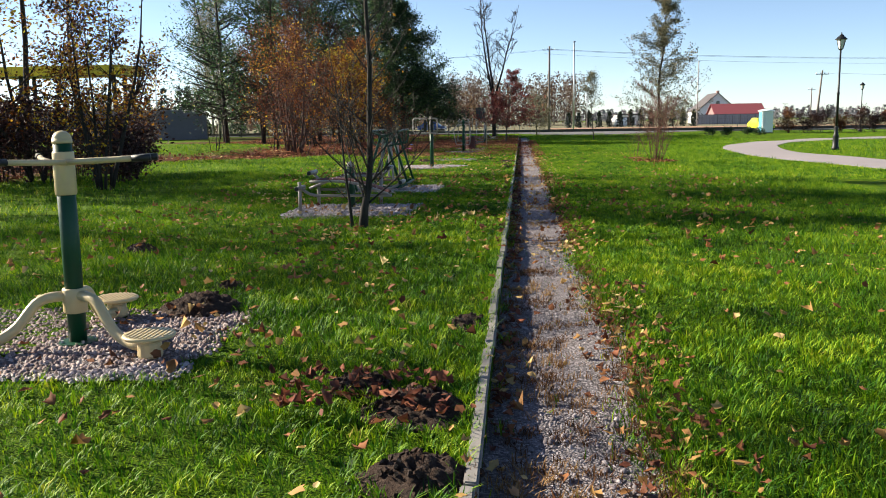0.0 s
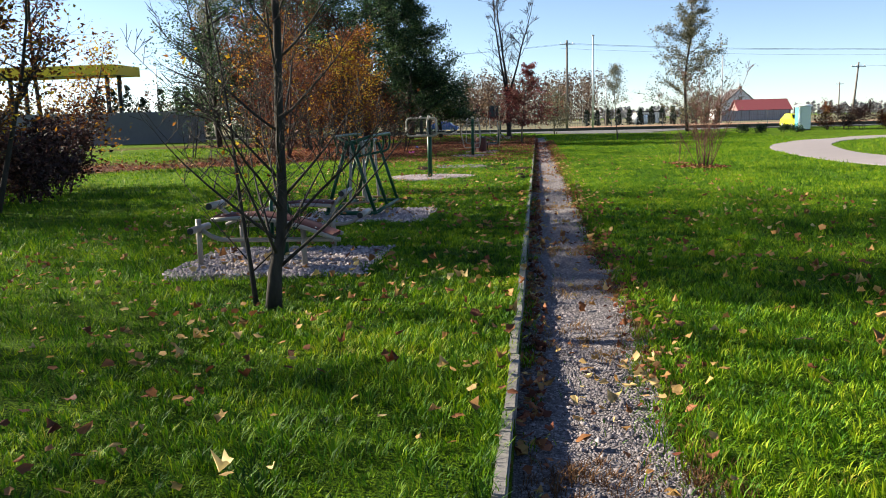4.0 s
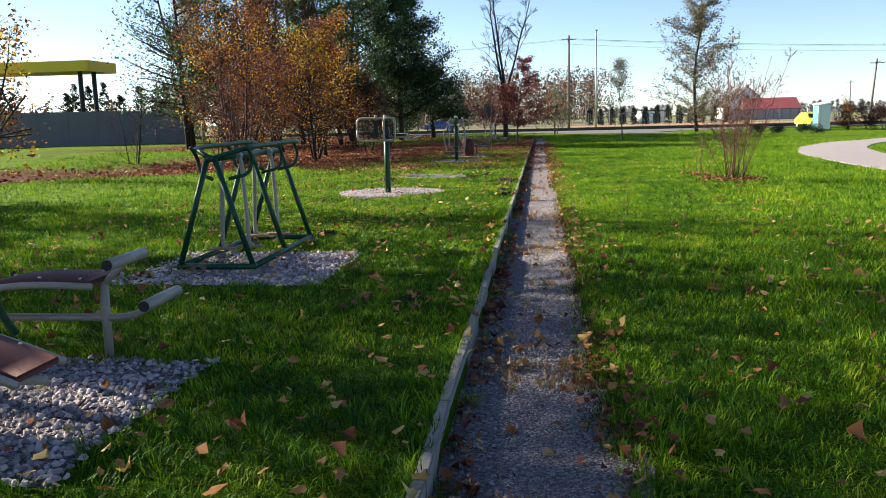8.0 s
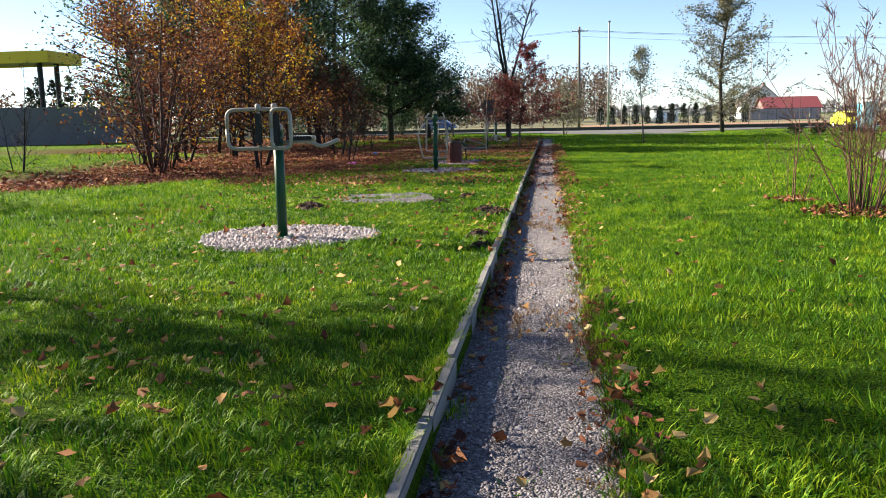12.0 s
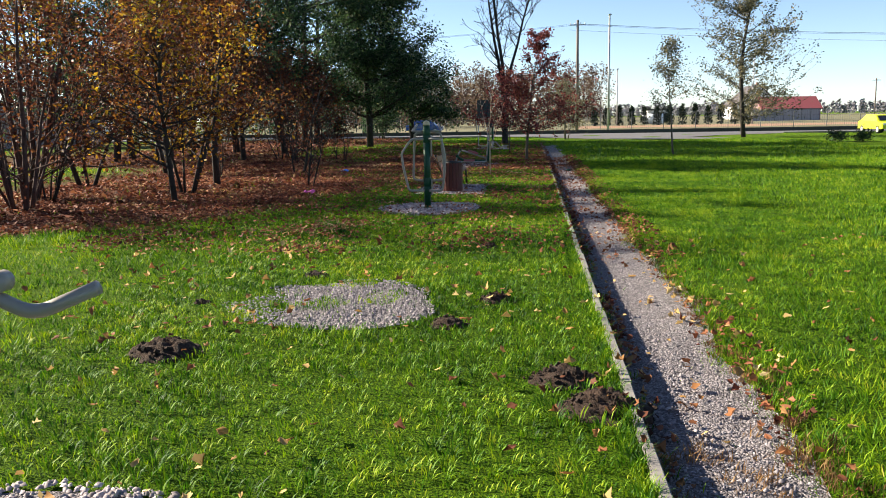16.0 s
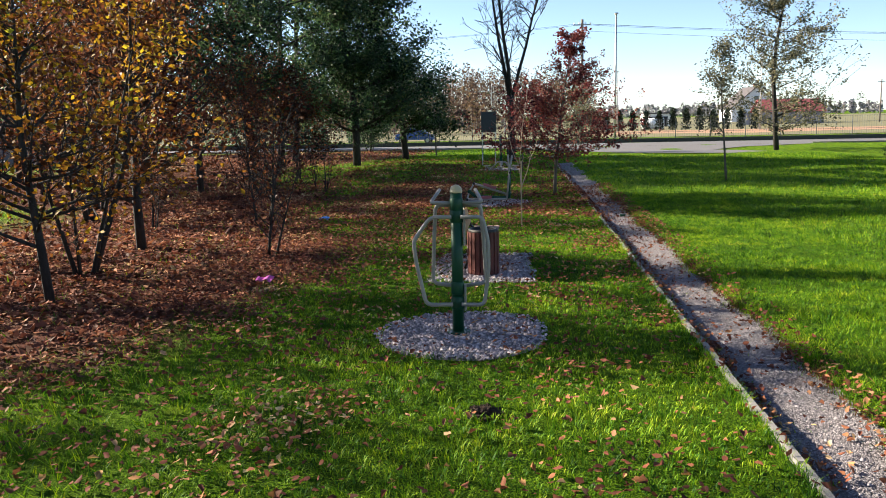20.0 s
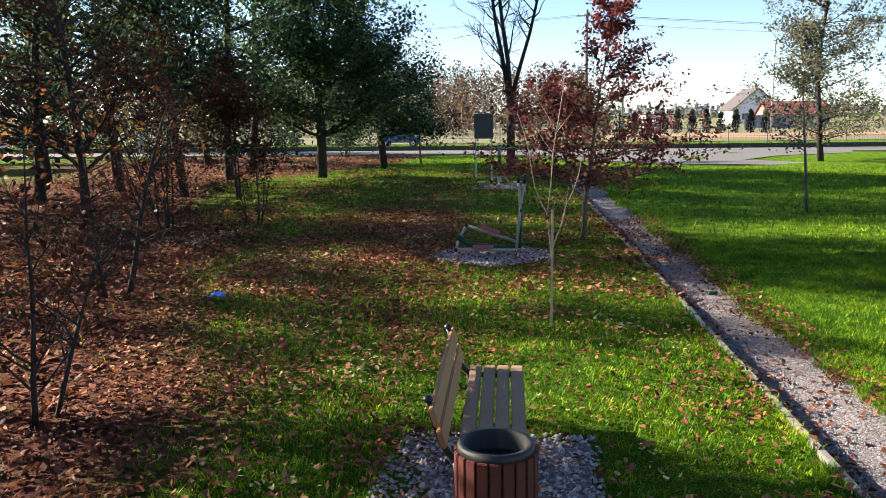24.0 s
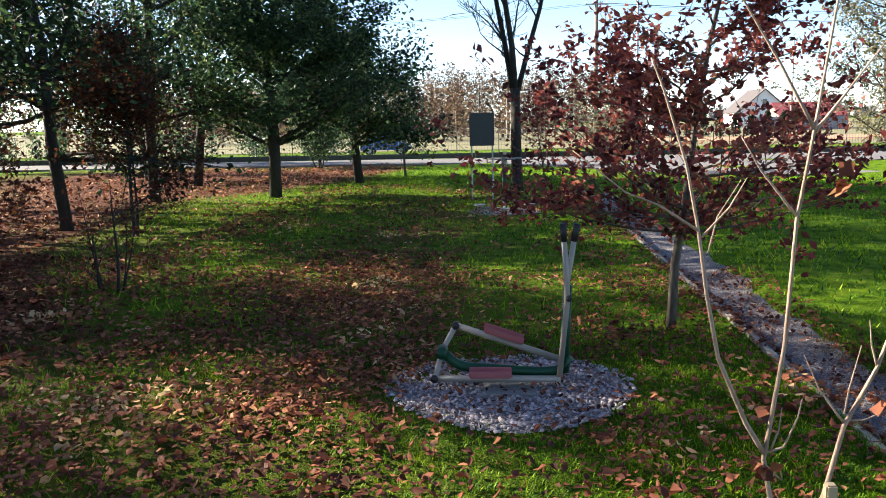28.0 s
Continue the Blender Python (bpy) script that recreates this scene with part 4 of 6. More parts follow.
def press_machine(loc):
    ob = thing("arm_press_machine", loc, "green post arm press with grey tube frames and black pads", "exercise machine")
    post(ob, 1.36, 0.062, GREEN, GREY)
    f = part("swing_frame", Geo().bend([(-0.6, -0.1, 1.37), (-0.6, -0.1, 1.6), (0.2, -0.1, 1.6), (0.2, -0.1, 1.13), (-0.6, -0.1, 1.13), (-0.6, -0.1, 1.37)], 0.022, 12, 0.12, 6), GREY, ob, "rounded grey tube frame", True)
    for x in (-0.04, -0.2):
        part("frame_bar", Geo().tube([(x, -0.1, 1.14), (x, -0.1, 1.6)], 0.018, 10), GREY, f, "", True)
    part("swing_frame", Geo().bend([(-0.02, -0.16, 1.37), (-0.02, -0.16, 1.6), (0.21, -0.16, 1.6), (0.21, -0.16, 1.13), (-0.02, -0.16, 1.13), (-0.02, -0.16, 1.37)], 0.022, 12, 0.08, 6), GREY, ob, "rounded grey tube frame", True)
    for x in (-0.22, -0.0):
        p = part("pad", Geo().box((x + 0.03, -0.13, 1.36), (0.085, 0.05, 0.38), 0.02), BLACK, ob, "ribbed black pad")
        for k in range(9):
            part("rib", Geo().box((x + 0.03, -0.158, 1.2 + k * 0.04), (0.07, 0.012, 0.016)), BLACK, p)
    for x in (-0.2, 0.0):
        part("bearing", Geo().lathe([(0.03, 1.58), (0.034, 1.6), (0.034, 1.65), (0.02, 1.665)], 14, (x, -0.1, 0)), GREY, ob, "", True)
    part("bracket", Geo().box((0.0, -0.06, 1.3), (0.16, 0.1, 0.1), 0.015), GREEN, ob)
    a = part("side_arm", Geo().bend([(0.05, 0.02, 1.2), (0.4, 0.05, 1.2), (0.52, 0.06, 1.13), (0.74, 0.08, 1.22)], 0.024, 12, 0.1), GREY, ob, "bent side arm", True)
    s = part("arm_pad", Geo().box((0.27, 0.04, 1.245), (0.3, 0.1, 0.045), 0.012), BLACK, a, "studded black arm pad")
    for k in range(7):
        for y in (0.01, 0.07):
            part("stud", Geo().lathe([(0.01, 1.262), (0.006, 1.276)], 8, (0.15 + 0.04 * k, y, 0)), STEEL, s)
    part("end_ring", Geo().tube([(0.42, 0.02, 1.24), (0.42, 0.09, 1.24)], 0.035, 14), GREY, a, "", True)
    return ob


press_machine((-2.74, 30.33, 0.0))


def leg_swing(loc):
    ob = thing("leg_swing_station", loc, "green post with bent grey tube swings", "exercise machine")
    post(ob, 1.59, 0.064, GREEN, CREAM)
    for z in (1.33, 0.36, 1.46, 0.53):
        part("clamp", Geo().lathe([(0.068, z - 0.07), (0.074, z - 0.06), (0.074, z + 0.06), (0.068, z + 0.07)], 18), GREEN, ob, "", True)
    part("front_hoop", Geo().bend([(-0.05, -0.1, 1.33), (-0.28, -0.1, 1.33), (-0.47, -0.12, 1.07), (-0.44, -0.12, 0.82), (-0.34, -0.12, 0.36), (-0.05, -0.1, 0.36)], 0.022, 12, 0.07), GREY, ob, "bent grey steel tube", True)
    part("front_hoop", Geo().bend([(0.05, -0.1, 1.33), (0.29, -0.1, 1.33), (0.35, -0.12, 1.05), (0.35, -0.12, 0.75), (0.3, -0.12, 0.36), (0.05, -0.1, 0.36)], 0.022, 12, 0.07), GREY, ob, "bent grey steel tube", True)
    for sx, w in ((-1, 0.24), (1, 0.26)):
        part("rear_hoop", Geo().bend([(sx * 0.05, 0.1, 1.44), (sx * w, 0.12, 1.44), (sx * (w + 0.03), 0.16, 1.0), (sx * (w + 0.05), 0.16, 0.55), (sx * 0.05, 0.1, 0.53)], 0.022, 12, 0.07), GREY, ob, "bent grey steel tube", True)
        part("shoulder_bar", Geo().bend([(sx * 0.05, 0.0, 1.47), (sx * 0.28, 0.0, 1.48), (sx * 0.2, 0.22, 1.6)], 0.02, 10, 0.03), GREY, ob, "", True)
    part("hinge_plate", Geo().box((0.085, 0.0, 1.2), (0.02, 0.09, 0.4), 0.006), GREY, ob)
    part("hinge_plate", Geo().box((0.085, 0.0, 0.42), (0.02, 0.09, 0.3), 0.006), GREY, ob)
    return ob


leg_swing((-2.6, 43.68, 0.0))


def cross_trainer(loc):
    ob = thing("cross_trainer", loc, "grey and green cross trainer with faded red footplates", "exercise machine")
    part("footing", Geo().box((0.0, -0.12, 0.01), (0.5, 0.4, 0.06), 0.015), CONCRETE, ob, "square concrete footing")
    part("base_beam", Geo().bend([(-0.6, 0, 0.34), (-0.45, 0, 0.2), (0.3, 0, 0.15), (0.48, 0, 0.17), (0.54, 0, 0.3)], 0.045, 14, 0.14), GREEN, ob, "curved green beam", True)
    part("front_post", Geo().tube([(0.5, 0.0, 0.15), (0.53, 0.0, 0.95)], [0.045, 0.04], 14), GREEN, ob, "", True)
    part("axle", Geo().tube([(0.53, -0.17, 0.86), (0.53, 0.17, 0.86)], 0.028, 12), BLACK, ob, "", True)
    for y, top, low in ((-0.13, (0.48, -0.14, 1.5), (0.45, -0.14, 0.15)), (0.13, (0.62, 0.14, 1.46), (0.5, 0.14, 0.24))):
        lever = part("lever", Geo().bend([low, (0.52, y, 0.86), top], 0.026, 12, 0.1), GREY, ob, "grey hand lever", True)
        a, b = Vector(top), Vector((0.52, y, 0.86))
        d = (a - b).normalized()
        part("grip", Geo().tube([a - d * 0.14, a + d * 0.02], 0.031, 12), BLACK, lever, "black rubber grip", True)
    part("crank", Geo().bend([(-0.48, 0.14, 0.55), (-0.6, 0.08, 0.34), (-0.66, -0.14, 0.13)], 0.026, 12, 0.04), GREY, ob, "", True)
    part("crank_hub", Geo().tube([(-0.6, -0.09, 0.34), (-0.6, 0.09, 0.34)], 0.05, 16), GREEN, ob, "", True)
    for y, a, b, c in ((-0.14, (-0.66, 0.13), (0.46, 0.13), 0.0), (0.14, (-0.48, 0.55), (0.5, 0.22), 0.2)):
        rail = part("pedal_rail", Geo().tube([(a[0], y, a[1]), (b[0], y, b[1])], 0.03, 12), GREY, ob, "", True)
        part("end_cap", Geo().tube([(a[0], y - 0.035, a[1]), (a[0], y + 0.035, a[1])], 0.034, 12), BLACK, rail, "", True)
        t0 = 0.4
        m = (a[0] + (b[0] - a[0]) * t0 + 0.05, a[1] + (b[1] - a[1]) * t0 + 0.035)
        rot = Matrix.Rotation(-math.atan2(b[1] - a[1], b[0] - a[0]), 3, "Y")
        pl = part("footplate", Geo().box((m[0], y, m[1]), (0.38, 0.15, 0.03), 0.012, rot), PINK, rail, "faded red footplate")
        for sy in (-0.075, 0.075):
            part("rim", Geo().box((m[0], y + sy, m[1] + 0.025), (0.38, 0.014, 0.05), 0.005, rot), PINK, pl)
    return ob


cross_trainer((-2.68, 57.9, 0.0))

# litter bin and park bench
ob = thing("litter_bin", (-2.46, 47.2, 0.02), "red-brown slatted litter bin with a dark liner", "litter bin")
part("liner", Geo().lathe([(0.2, 0.05), (0.21, 0.62), (0.225, 0.66), (0.22, 0.7), (0.19, 0.7), (0.185, 0.3)], 24), BLACK, ob, "dark blue-black plastic liner", True)
for k in range(20):
    a = 2 * math.pi * k / 20
    part("slat", Geo().box((0.232 * math.cos(a), 0.232 * math.sin(a), 0.34), (0.02, 0.064, 0.64), 0.005, Matrix.Rotation(a, 3, "Z")), WOODRED, ob)
for z in (0.12, 0.55):
    part("hoop", Geo().lathe([(0.219, z), (0.2215, z), (0.2215, z + 0.03), (0.219, z + 0.03)], 24), IRON, ob)
ob = thing("park_bench", (-2.5, 48.5, 0.02), "park bench with greyed timber slats and black iron ends", "bench")
for i, x in enumerate((-0.16, -0.045, 0.07, 0.185)):
    part("seat_slat", Geo().box((x, 0, 0.43), (0.1, 2.0, 0.04), 0.008), WOOD, ob, "greyed timber slat")
for i, (x, z) in enumerate(((-0.3, 0.58), (-0.345, 0.72))):
    part("back_slat", Geo().box((x, 0, z), (0.035, 2.0, 0.125), 0.008, Matrix.Rotation(radians(-17), 3, "Y")), SUNLIT_WOOD, ob, "brown timber slat with sunlight tinted into the wood")
for y in (-0.9, 0.9):
    e = part("bench_end", Geo().bend([(0.2, y, 0.0), (0.19, y, 0.4), (-0.2, y, 0.39), (-0.3, y, 0.5), (-0.39, y, 0.8)], 0.022, 10, 0.06), IRON, ob, "black iron bench end", True)
    part("rear_leg", Geo().bend([(-0.22, y, 0.39), (-0.2, y, 0.2), (-0.28, y, 0.0)], 0.02, 10, 0.06), IRON, e, "", True)
    part("finial", Geo().lathe(dome(0.035, 0.8, 0.035), 14, (-0.39, y, 0)), IRON, e, "", True)

# staked sapling
ob = thing("tree_stake", (-1.85, 52.75, 0.0), "pale square wooden stake beside a sapling", "stake")
part("stake", Geo().box((0, 0, 0.66), (0.03, 0.03, 1.54), 0.004), STAKE, ob)
ob = thing("sapling", (-1.94, 53.15, 0.0), "bare pale-stemmed sapling with a few withered leaves", "tree")
sg = Geo()
B = [([(0.1, -0.3, -0.05), (0.09, -0.2, 0.8), (0.06, -0.02, 1.2), (0.04, 0, 1.33), (0.09, 0, 1.7), (0.11, 0, 2.09), (0.15, 0, 2.36), (0.21, 0.03, 2.73), (0.25, 0.05, 3.05)], 0.0105),
     ([(0.15, 0, 2.36), (0.04, 0, 2.56), (-0.07, 0, 2.74), (-0.14, 0, 2.9)], 0.0055), ([(0.15, 0, 2.35), (0.24, 0.02, 2.46), (0.36, 0.03, 2.62)], 0.006), ([(0.11, 0, 2.1), (0, 0, 2.24), (-0.06, 0, 2.34)], 0.0045),
     ([(0.04, 0, 1.35), (-0.02, 0, 1.45), (-0.11, 0, 1.66), (-0.15, 0, 1.86), (-0.18, 0, 2.06), (-0.22, 0, 2.26), (-0.29, 0, 2.48), (-0.33, 0, 2.58)], 0.0085),
     ([(-0.18, 0, 2.06), (-0.3, 0, 2.14), (-0.4, 0, 2.18), (-0.56, 0, 2.31)], 0.005), ([(-0.17, 0, 2.04), (-0.09, 0, 2.13), (-0.04, 0, 2.22)], 0.004), ([(-0.15, 0, 1.99), (-0.12, 0.02, 2.1), (-0.05, 0.03, 2.21)], 0.003),
     ([(0.06, 0, 0.7), (0.14, 0.0, 0.98), (0.23, 0, 1.21), (0.28, 0, 1.44), (0.37, 0, 1.63), (0.44, 0, 1.86), (0.47, 0, 2.05)], 0.0115),
     ([(0.28, 0, 1.45), (0.2, 0, 1.56), (0.15, 0, 1.67)], 0.004), ([(0.28, 0, 1.48), (0.29, 0, 1.56), (0.32, 0, 1.7)], 0.004), ([(0.28, 0, 1.46), (0.34, 0, 1.46), (0.42, 0, 1.5)], 0.004), ([(0.37, 0, 1.63), (0.35, 0, 1.7), (0.34, 0, 1.78)], 0.004),
     ([(0.04, 0, 1.35), (0.1, 0, 1.37), (0.14, 0, 1.47), (0.15, 0, 1.53)], 0.005), ([(0.06, 0, 1.36), (0.08, -0.01, 1.43), (0.09, 0, 1.5)], 0.004), ([(0.05, 0, 1.3), (0.1, 0, 1.26), (0.09, 0, 1.32)], 0.004)]
for pts, r in B:
    n = len(pts)
    fine = []
    for i in range(n - 1):
        for k in range(3):
            fine.append(Vector(pts[i]).lerp(Vector(pts[i + 1]), k / 3))
    fine.append(Vector(pts[-1]))
    sg.tube(fine, [r * (1 - 0.7 * i / (len(fine) - 1)) for i in range(len(fine))], 8)
part("trunk", sg, BARK_PALE, ob, "", True)
tips = [Vector(p) for p in ((0.23, 0, 2.2), (0.25, 0, 2.19), (-0.01, 0, 1.47), (0, 0, 1.32), (0.02, 0, 1.28), (0.41, 0, 1.5), (0.05, 0, 1.3))]
part("crown", foliage(tips, 26, 0.055, 0.018, 9, 0.9), LITTER, ob, "few withered brown leaves")

# ---- molehills, litter ----


def molehill(x, y, r, seed):
    q = random.Random(seed)
    bm = bmesh.new()
    bmesh.ops.create_icosphere(bm, subdivisions=5 if r > 0.22 else 4, radius=1)
    for v in bm.verts:
        d = min(1.0, math.hypot(v.co.x, v.co.y))
        k = 1 + 0.22 * noise.noise(v.co * 1.9 + Vector((seed, 0, 0)))
        lump = 0.3 * noise.noise(v.co * 5 + Vector((0, seed, 0))) + 0.22 * noise.noise(v.co * 11) + 0.14 * noise.noise(v.co * 23)
        h = r * 0.46 * max(0.0, 1 - d ** 1.6) * (1 + lump) + r * 0.07 * (lump + 0.2)
        v.co = Vector((v.co.x * r * k * 1.15, v.co.y * r * k * 1.05, h if v.co.z > -0.05 else -0.02))
    g = Geo()
    bm.verts.index_update()
    g.add([v.co for v in bm.verts], [[v.index for v in f.verts] for f in bm.faces])
    bm.free()
    ob = thing("molehill", (x, y, -0.005), "dark crumbly molehill on the lawn", "molehill", "molehills")
    part("mound", g, EARTH, ob, "", True)
    c = Geo()
    for _ in range(70):
        a, d = q.uniform(0, 6.28), r * (0.4 + 0.95 * q.random())
        s = q.uniform(0.008, 0.022)
        z = max(0.0, r * 0.5 * (1 - (d / r) ** 2)) + s * 0.4
        rot = Euler((q.random() * 3, q.random() * 3, q.random() * 3)).to_matrix()
        c.box((d * math.cos(a), d * math.sin(a), z), (s * 1.6, s * 1.2, s), 0, rot)
    o = part("loose_soil", c, EARTH, ob)
    o["kind"] = "stuff"
    MOUNDS.append((x, y, r))


MOUNDS = []
for i, (x, y, r) in enumerate([(-2.4, 9.35, 0.33), (-0.36, 7.1, 0.25), (-0.25, 6.25, 0.23), (-0.2, 8.99, 0.16), (-3.36, 33.72, 0.28), (-0.42, 33.3, 0.2), (-0.2, 32.75, 0.24), (-0.96, 35.72, 0.15), (-1.34, 34.75, 0.14), (-2.22, 41.15, 0.13), (-2.41, 23.9, 0.17), (-0.6, 19.7, 0.13), (-2.5, 10.3, 0.14), (-3.75, 35.4, 0.1), (-4.4, 12.5, 0.2), (-0.75, 7.5, 0.17), (-3.0, 36.8, 0.15), (-0.2, 29.7, 0.13), (-0.3, 30.6, 0.16), (-1.2, 39.0, 0.12)]):
    molehill(x, y, r, 200 + i)


def scrap(name, loc, mat, label, s, seed):
    g = Geo()
    bm = bmesh.new()
    bmesh.ops.create_grid(bm, x_segments=8, y_segments=8, size=1)
    for v in bm.verts:
        n = noise.noise(v.co * 1.7 + Vector((seed, 0, 0)))
        v.co = Vector((v.co.x * s[0] + n * 0.03, v.co.y * s[1] + n * 0.02, s[2] * (0.5 + n) + 0.025))
    bmesh.ops.solidify(bm, geom=bm.faces[:], thickness=0.002)
    bm.verts.index_update()
    g.add([v.co for v in bm.verts], [[v.index for v in f.verts] for f in bm.faces])
    bm.free()
    return solo(name, g, mat, label, "litter", "", "litter on the lawn", loc)


scrap("crumpled_wrapper", (-6.5, 53.9, 0.05), LITTERBLUE, "crumpled blue foil wrapper lying in leaves", (0.11, 0.1, 0.08), 3)
scrap("crumpled_packet", (-5.65, 46.4, 0.05), LITTERPINK, "crumpled pink and blue packet lying in leaves", (0.12, 0.09, 0.07), 5)
ob = thing("drink_can", (0.55, 54.6, -0.02), "crushed dark green drink can on the gravel", "can")
part("body", Geo().tube([(-0.06, 0, 0.035), (0.0, 0.008, 0.03), (0.06, 0, 0.035)], [0.033, 0.026, 0.033], 14), GREEN, ob, "", True)

# ---- road and surroundings ----
g = Geo()
g.add([(-260, 99.5, 0.03), (300, 96.5, 0.03), (300, 103.5, 0.03), (-260, 106.5, 0.03)], [(0, 1, 2, 3)])
solo("road", g, ASPHALT, "grey asphalt country road", "road", "structure")
g = Geo()
g.add([(-3.5, 98.2, 0.025), (1.5, 91.5, 0.025), (5.0, 86.5, 0.025), (10.5, 84.6, 0.025), (13.0, 86.2, 0.025), (10.5, 89.5, 0.025), (13.5, 93.5, 0.025), (21, 98.0, 0.025)], [(0, 1, 2, 3, 4, 5, 6, 7)])
solo("apron", g, ASPHALT, "pale asphalt apron beside the road", "road", "structure")
g = Geo()
for y0, h in ((98.0, 0.12),):
    for i in range(-30, 44):
        x = i * 3.0
        if not (-4 < x < 21):
            g.box((x, y0 - 0.0054 * x, 0.04), (2.98, 0.14, h), 0.015)
solo("road_kerb", g, CONCRETE, "pale concrete road kerb", "kerb", "structure")
g = Geo()
for i in range(-30, 44):
    g.box((i * 3.0, 106.0 - 0.0054 * i * 3, 0.17), (2.98, 0.18, 0.34), 0.02)
solo("low_wall", g, plain("dark_stone", (0.06, 0.058, 0.055), 0.9), "low dark stone wall behind the road", "wall", "structure")
fence = tagged(new("mesh_fence"), "grey steel mesh fence behind the road", "fence", "", "structure")
gp = Geo().tube([(0, 0, 0), (0, 0, 1.9)], 0.035, 8).mesh("fence_post")
gp.materials.append(FENCEGREY)
gw = Geo()
for z in (0.15, 0.75, 1.35, 1.85):
    gw.tube([(0, 0, z), (3.0, 0, z)], 0.014, 4)
for k in range(15):
    gw.tube([(k * 0.2, 0, 0.1), (k * 0.2, 0, 1.88)], 0.009, 3)
gw = gw.mesh("fence_panel")
gw.materials.append(FENCEGREY)
for i in range(-24, 34):
    for nm, m in (("fence_post", gp), ("fence_panel", gw)):
        o = new(nm, m)
        o.parent = fence
        o.location = (i * 3.0, 110.5 - 0.0054 * i * 3, 0)
# columnar thujas in rows
rt = random.Random(12)


def thuja(x, y, h, r, group):
    ob = thing("thuja", (x, y, 0), "slim dark green columnar thuja", "conifer", group)
    part("trunk", Geo().tube([(0, 0, 0), (0, 0, h * 0.8)], [0.06, 0.02], 6), BARK_DARK, ob)
    tips = []
    for k in range(150):
        z = rt.uniform(0.05, 1) ** 0.9
        rr = r * (1 - z ** 2.2) ** 0.6 * math.sqrt(rt.random())
        a = rt.uniform(0, 6.28)
        tips.append(Vector((rr * math.cos(a), rr * math.sin(a), z * h)))
    part("crown", foliage(tips, 700, 0.3, 0.1, int(abs(x * 7 + y) + 1), 0.5), CONIFER, ob)


for i in range(13):
    thuja(8.5 + i * 1.75, 152 - i * 0.2, rt.uniform(2.3, 3.1), 0.55, "thuja row by the house")
for i in range(9):
    thuja(-46.5 + i * 1.55 + rt.uniform(-0.3, 0.3), 92 + rt.uniform(-1, 1), rt.uniform(4.4, 6.0), 0.9, "thujas behind the wall")
thuja(-31.5, 96, 5.2, 0.9, "thujas behind the wall")


def gable_house(loc, w, d, hw, hr, wall, roof, label, rz=0.0, windows=()):
    ob = thing("house", loc, label, "house", "", rz)
    v = [(-w / 2, -d / 2, 0), (w / 2, -d / 2, 0), (w / 2, d / 2, 0), (-w / 2, d / 2, 0), (-w / 2, -d / 2, hw), (w / 2, -d / 2, hw), (w / 2, d / 2, hw), (-w / 2, d / 2, hw), (0, -d / 2, hr), (0, d / 2, hr)]
    part("wall", Geo().add(v, [(0, 1, 5, 8, 4), (2, 3, 7, 9, 6), (1, 2, 6, 5), (3, 0, 4, 7)]), wall, ob)
    sl = math.atan2(hr - hw, w / 2)
    ln = math.hypot(hr - hw, w / 2) + 0.4
    for s in (-1, 1):
        rot = Matrix.Rotation(s * sl, 3, "Y")
        part("roof", Geo().box((s * (w / 4 + 0.12), 0, (hw + hr) / 2 + 0.02), (ln, d + 0.7, 0.16), 0.02, rot), roof, ob)
    for x, z, a, b in windows:
        win = part("window", Geo().box((x, -d / 2 - 0.02, z), (a + 0.16, 0.08, b + 0.16), 0.01), PLASTICWHITE, ob)
        part("pane", Geo().box((x, -d / 2 - 0.075, z), (a, 0.03, b)), GLASS, win)
    return ob


DARKROOF = plain("dark_roof_tile", (0.07, 0.06, 0.065), 0.8)
GREYWALL = plain("pale_grey_render", (0.74, 0.74, 0.78), 0.85, 0, 4, 0.25)
h = gable_house((51.6, 236, -0.5), 10.5, 12, 3.6, 8.2, GREYWALL, DARKROOF, "pale grey gabled house with a dark roof", 0, ((0, 5.6, 0.9, 1.3), (-2.6, 2.2, 1.2, 1.3), (2.6, 2.2, 1.2, 1.3)))
part("chimney", Geo().box((1.5, 1, 8.3), (0.7, 0.7, 1.6), 0.03), BRICKRED, h)
gable_house((47.6, 195, -0.4), 8, 10.4, 2.6, 4.7, plain("brown_shed_wall", (0.2, 0.13, 0.13), 0.9, 0, 5, 0.4), ROOFRED, "low outbuilding under a red sheet roof", 90, ())
FENCEBOARD = plain("weathered_lilac_board", (0.25, 0.24, 0.28), 0.9, 0, 5, 0.5)
ob = thing("board_fence", (37.0, 186, -0.3), "weathered grey board fence before the house", "fence")
for k in range(9):
    part("panel", Geo().box((0.8 + k * 1.56, 0, 1.25), (1.44, 0.06, 2.3), 0.01), FENCEBOARD, ob)
    part("post", Geo().box((k * 1.56, 0.06, 1.3), (0.12, 0.12, 2.6), 0.01), FENCEGREY, ob)
ob = thing("garage", (22.8, 188, -0.3), "pale flat-roofed garage with a dark door", "garage")
part("wall", Geo().box((0, 0, 1.3), (4.6, 6, 2.6), 0.03), WHITE, ob)
part("roof", Geo().box((0, 0, 2.68), (5.0, 6.4, 0.2), 0.03), DARKROOF, ob)
dr = part("door", Geo().box((0, -3.03, 1.05), (3.0, 0.1, 2.1), 0.02), IRON, ob, "dark sectional garage door")
for k in range(4):
    part("door_panel", Geo().box((0, -3.1, 0.3 + k * 0.5), (2.9, 0.05, 0.46), 0.02), IRON, dr)
ob = thing("round_tank", (18.6, 165, 0), "pale round tank lying on the ground", "tank")
part("body", Geo().tube([(-1.6, 0, 0.85), (1.6, 0, 0.85)], 0.85, 20), PLASTICWHITE, ob, "", True)
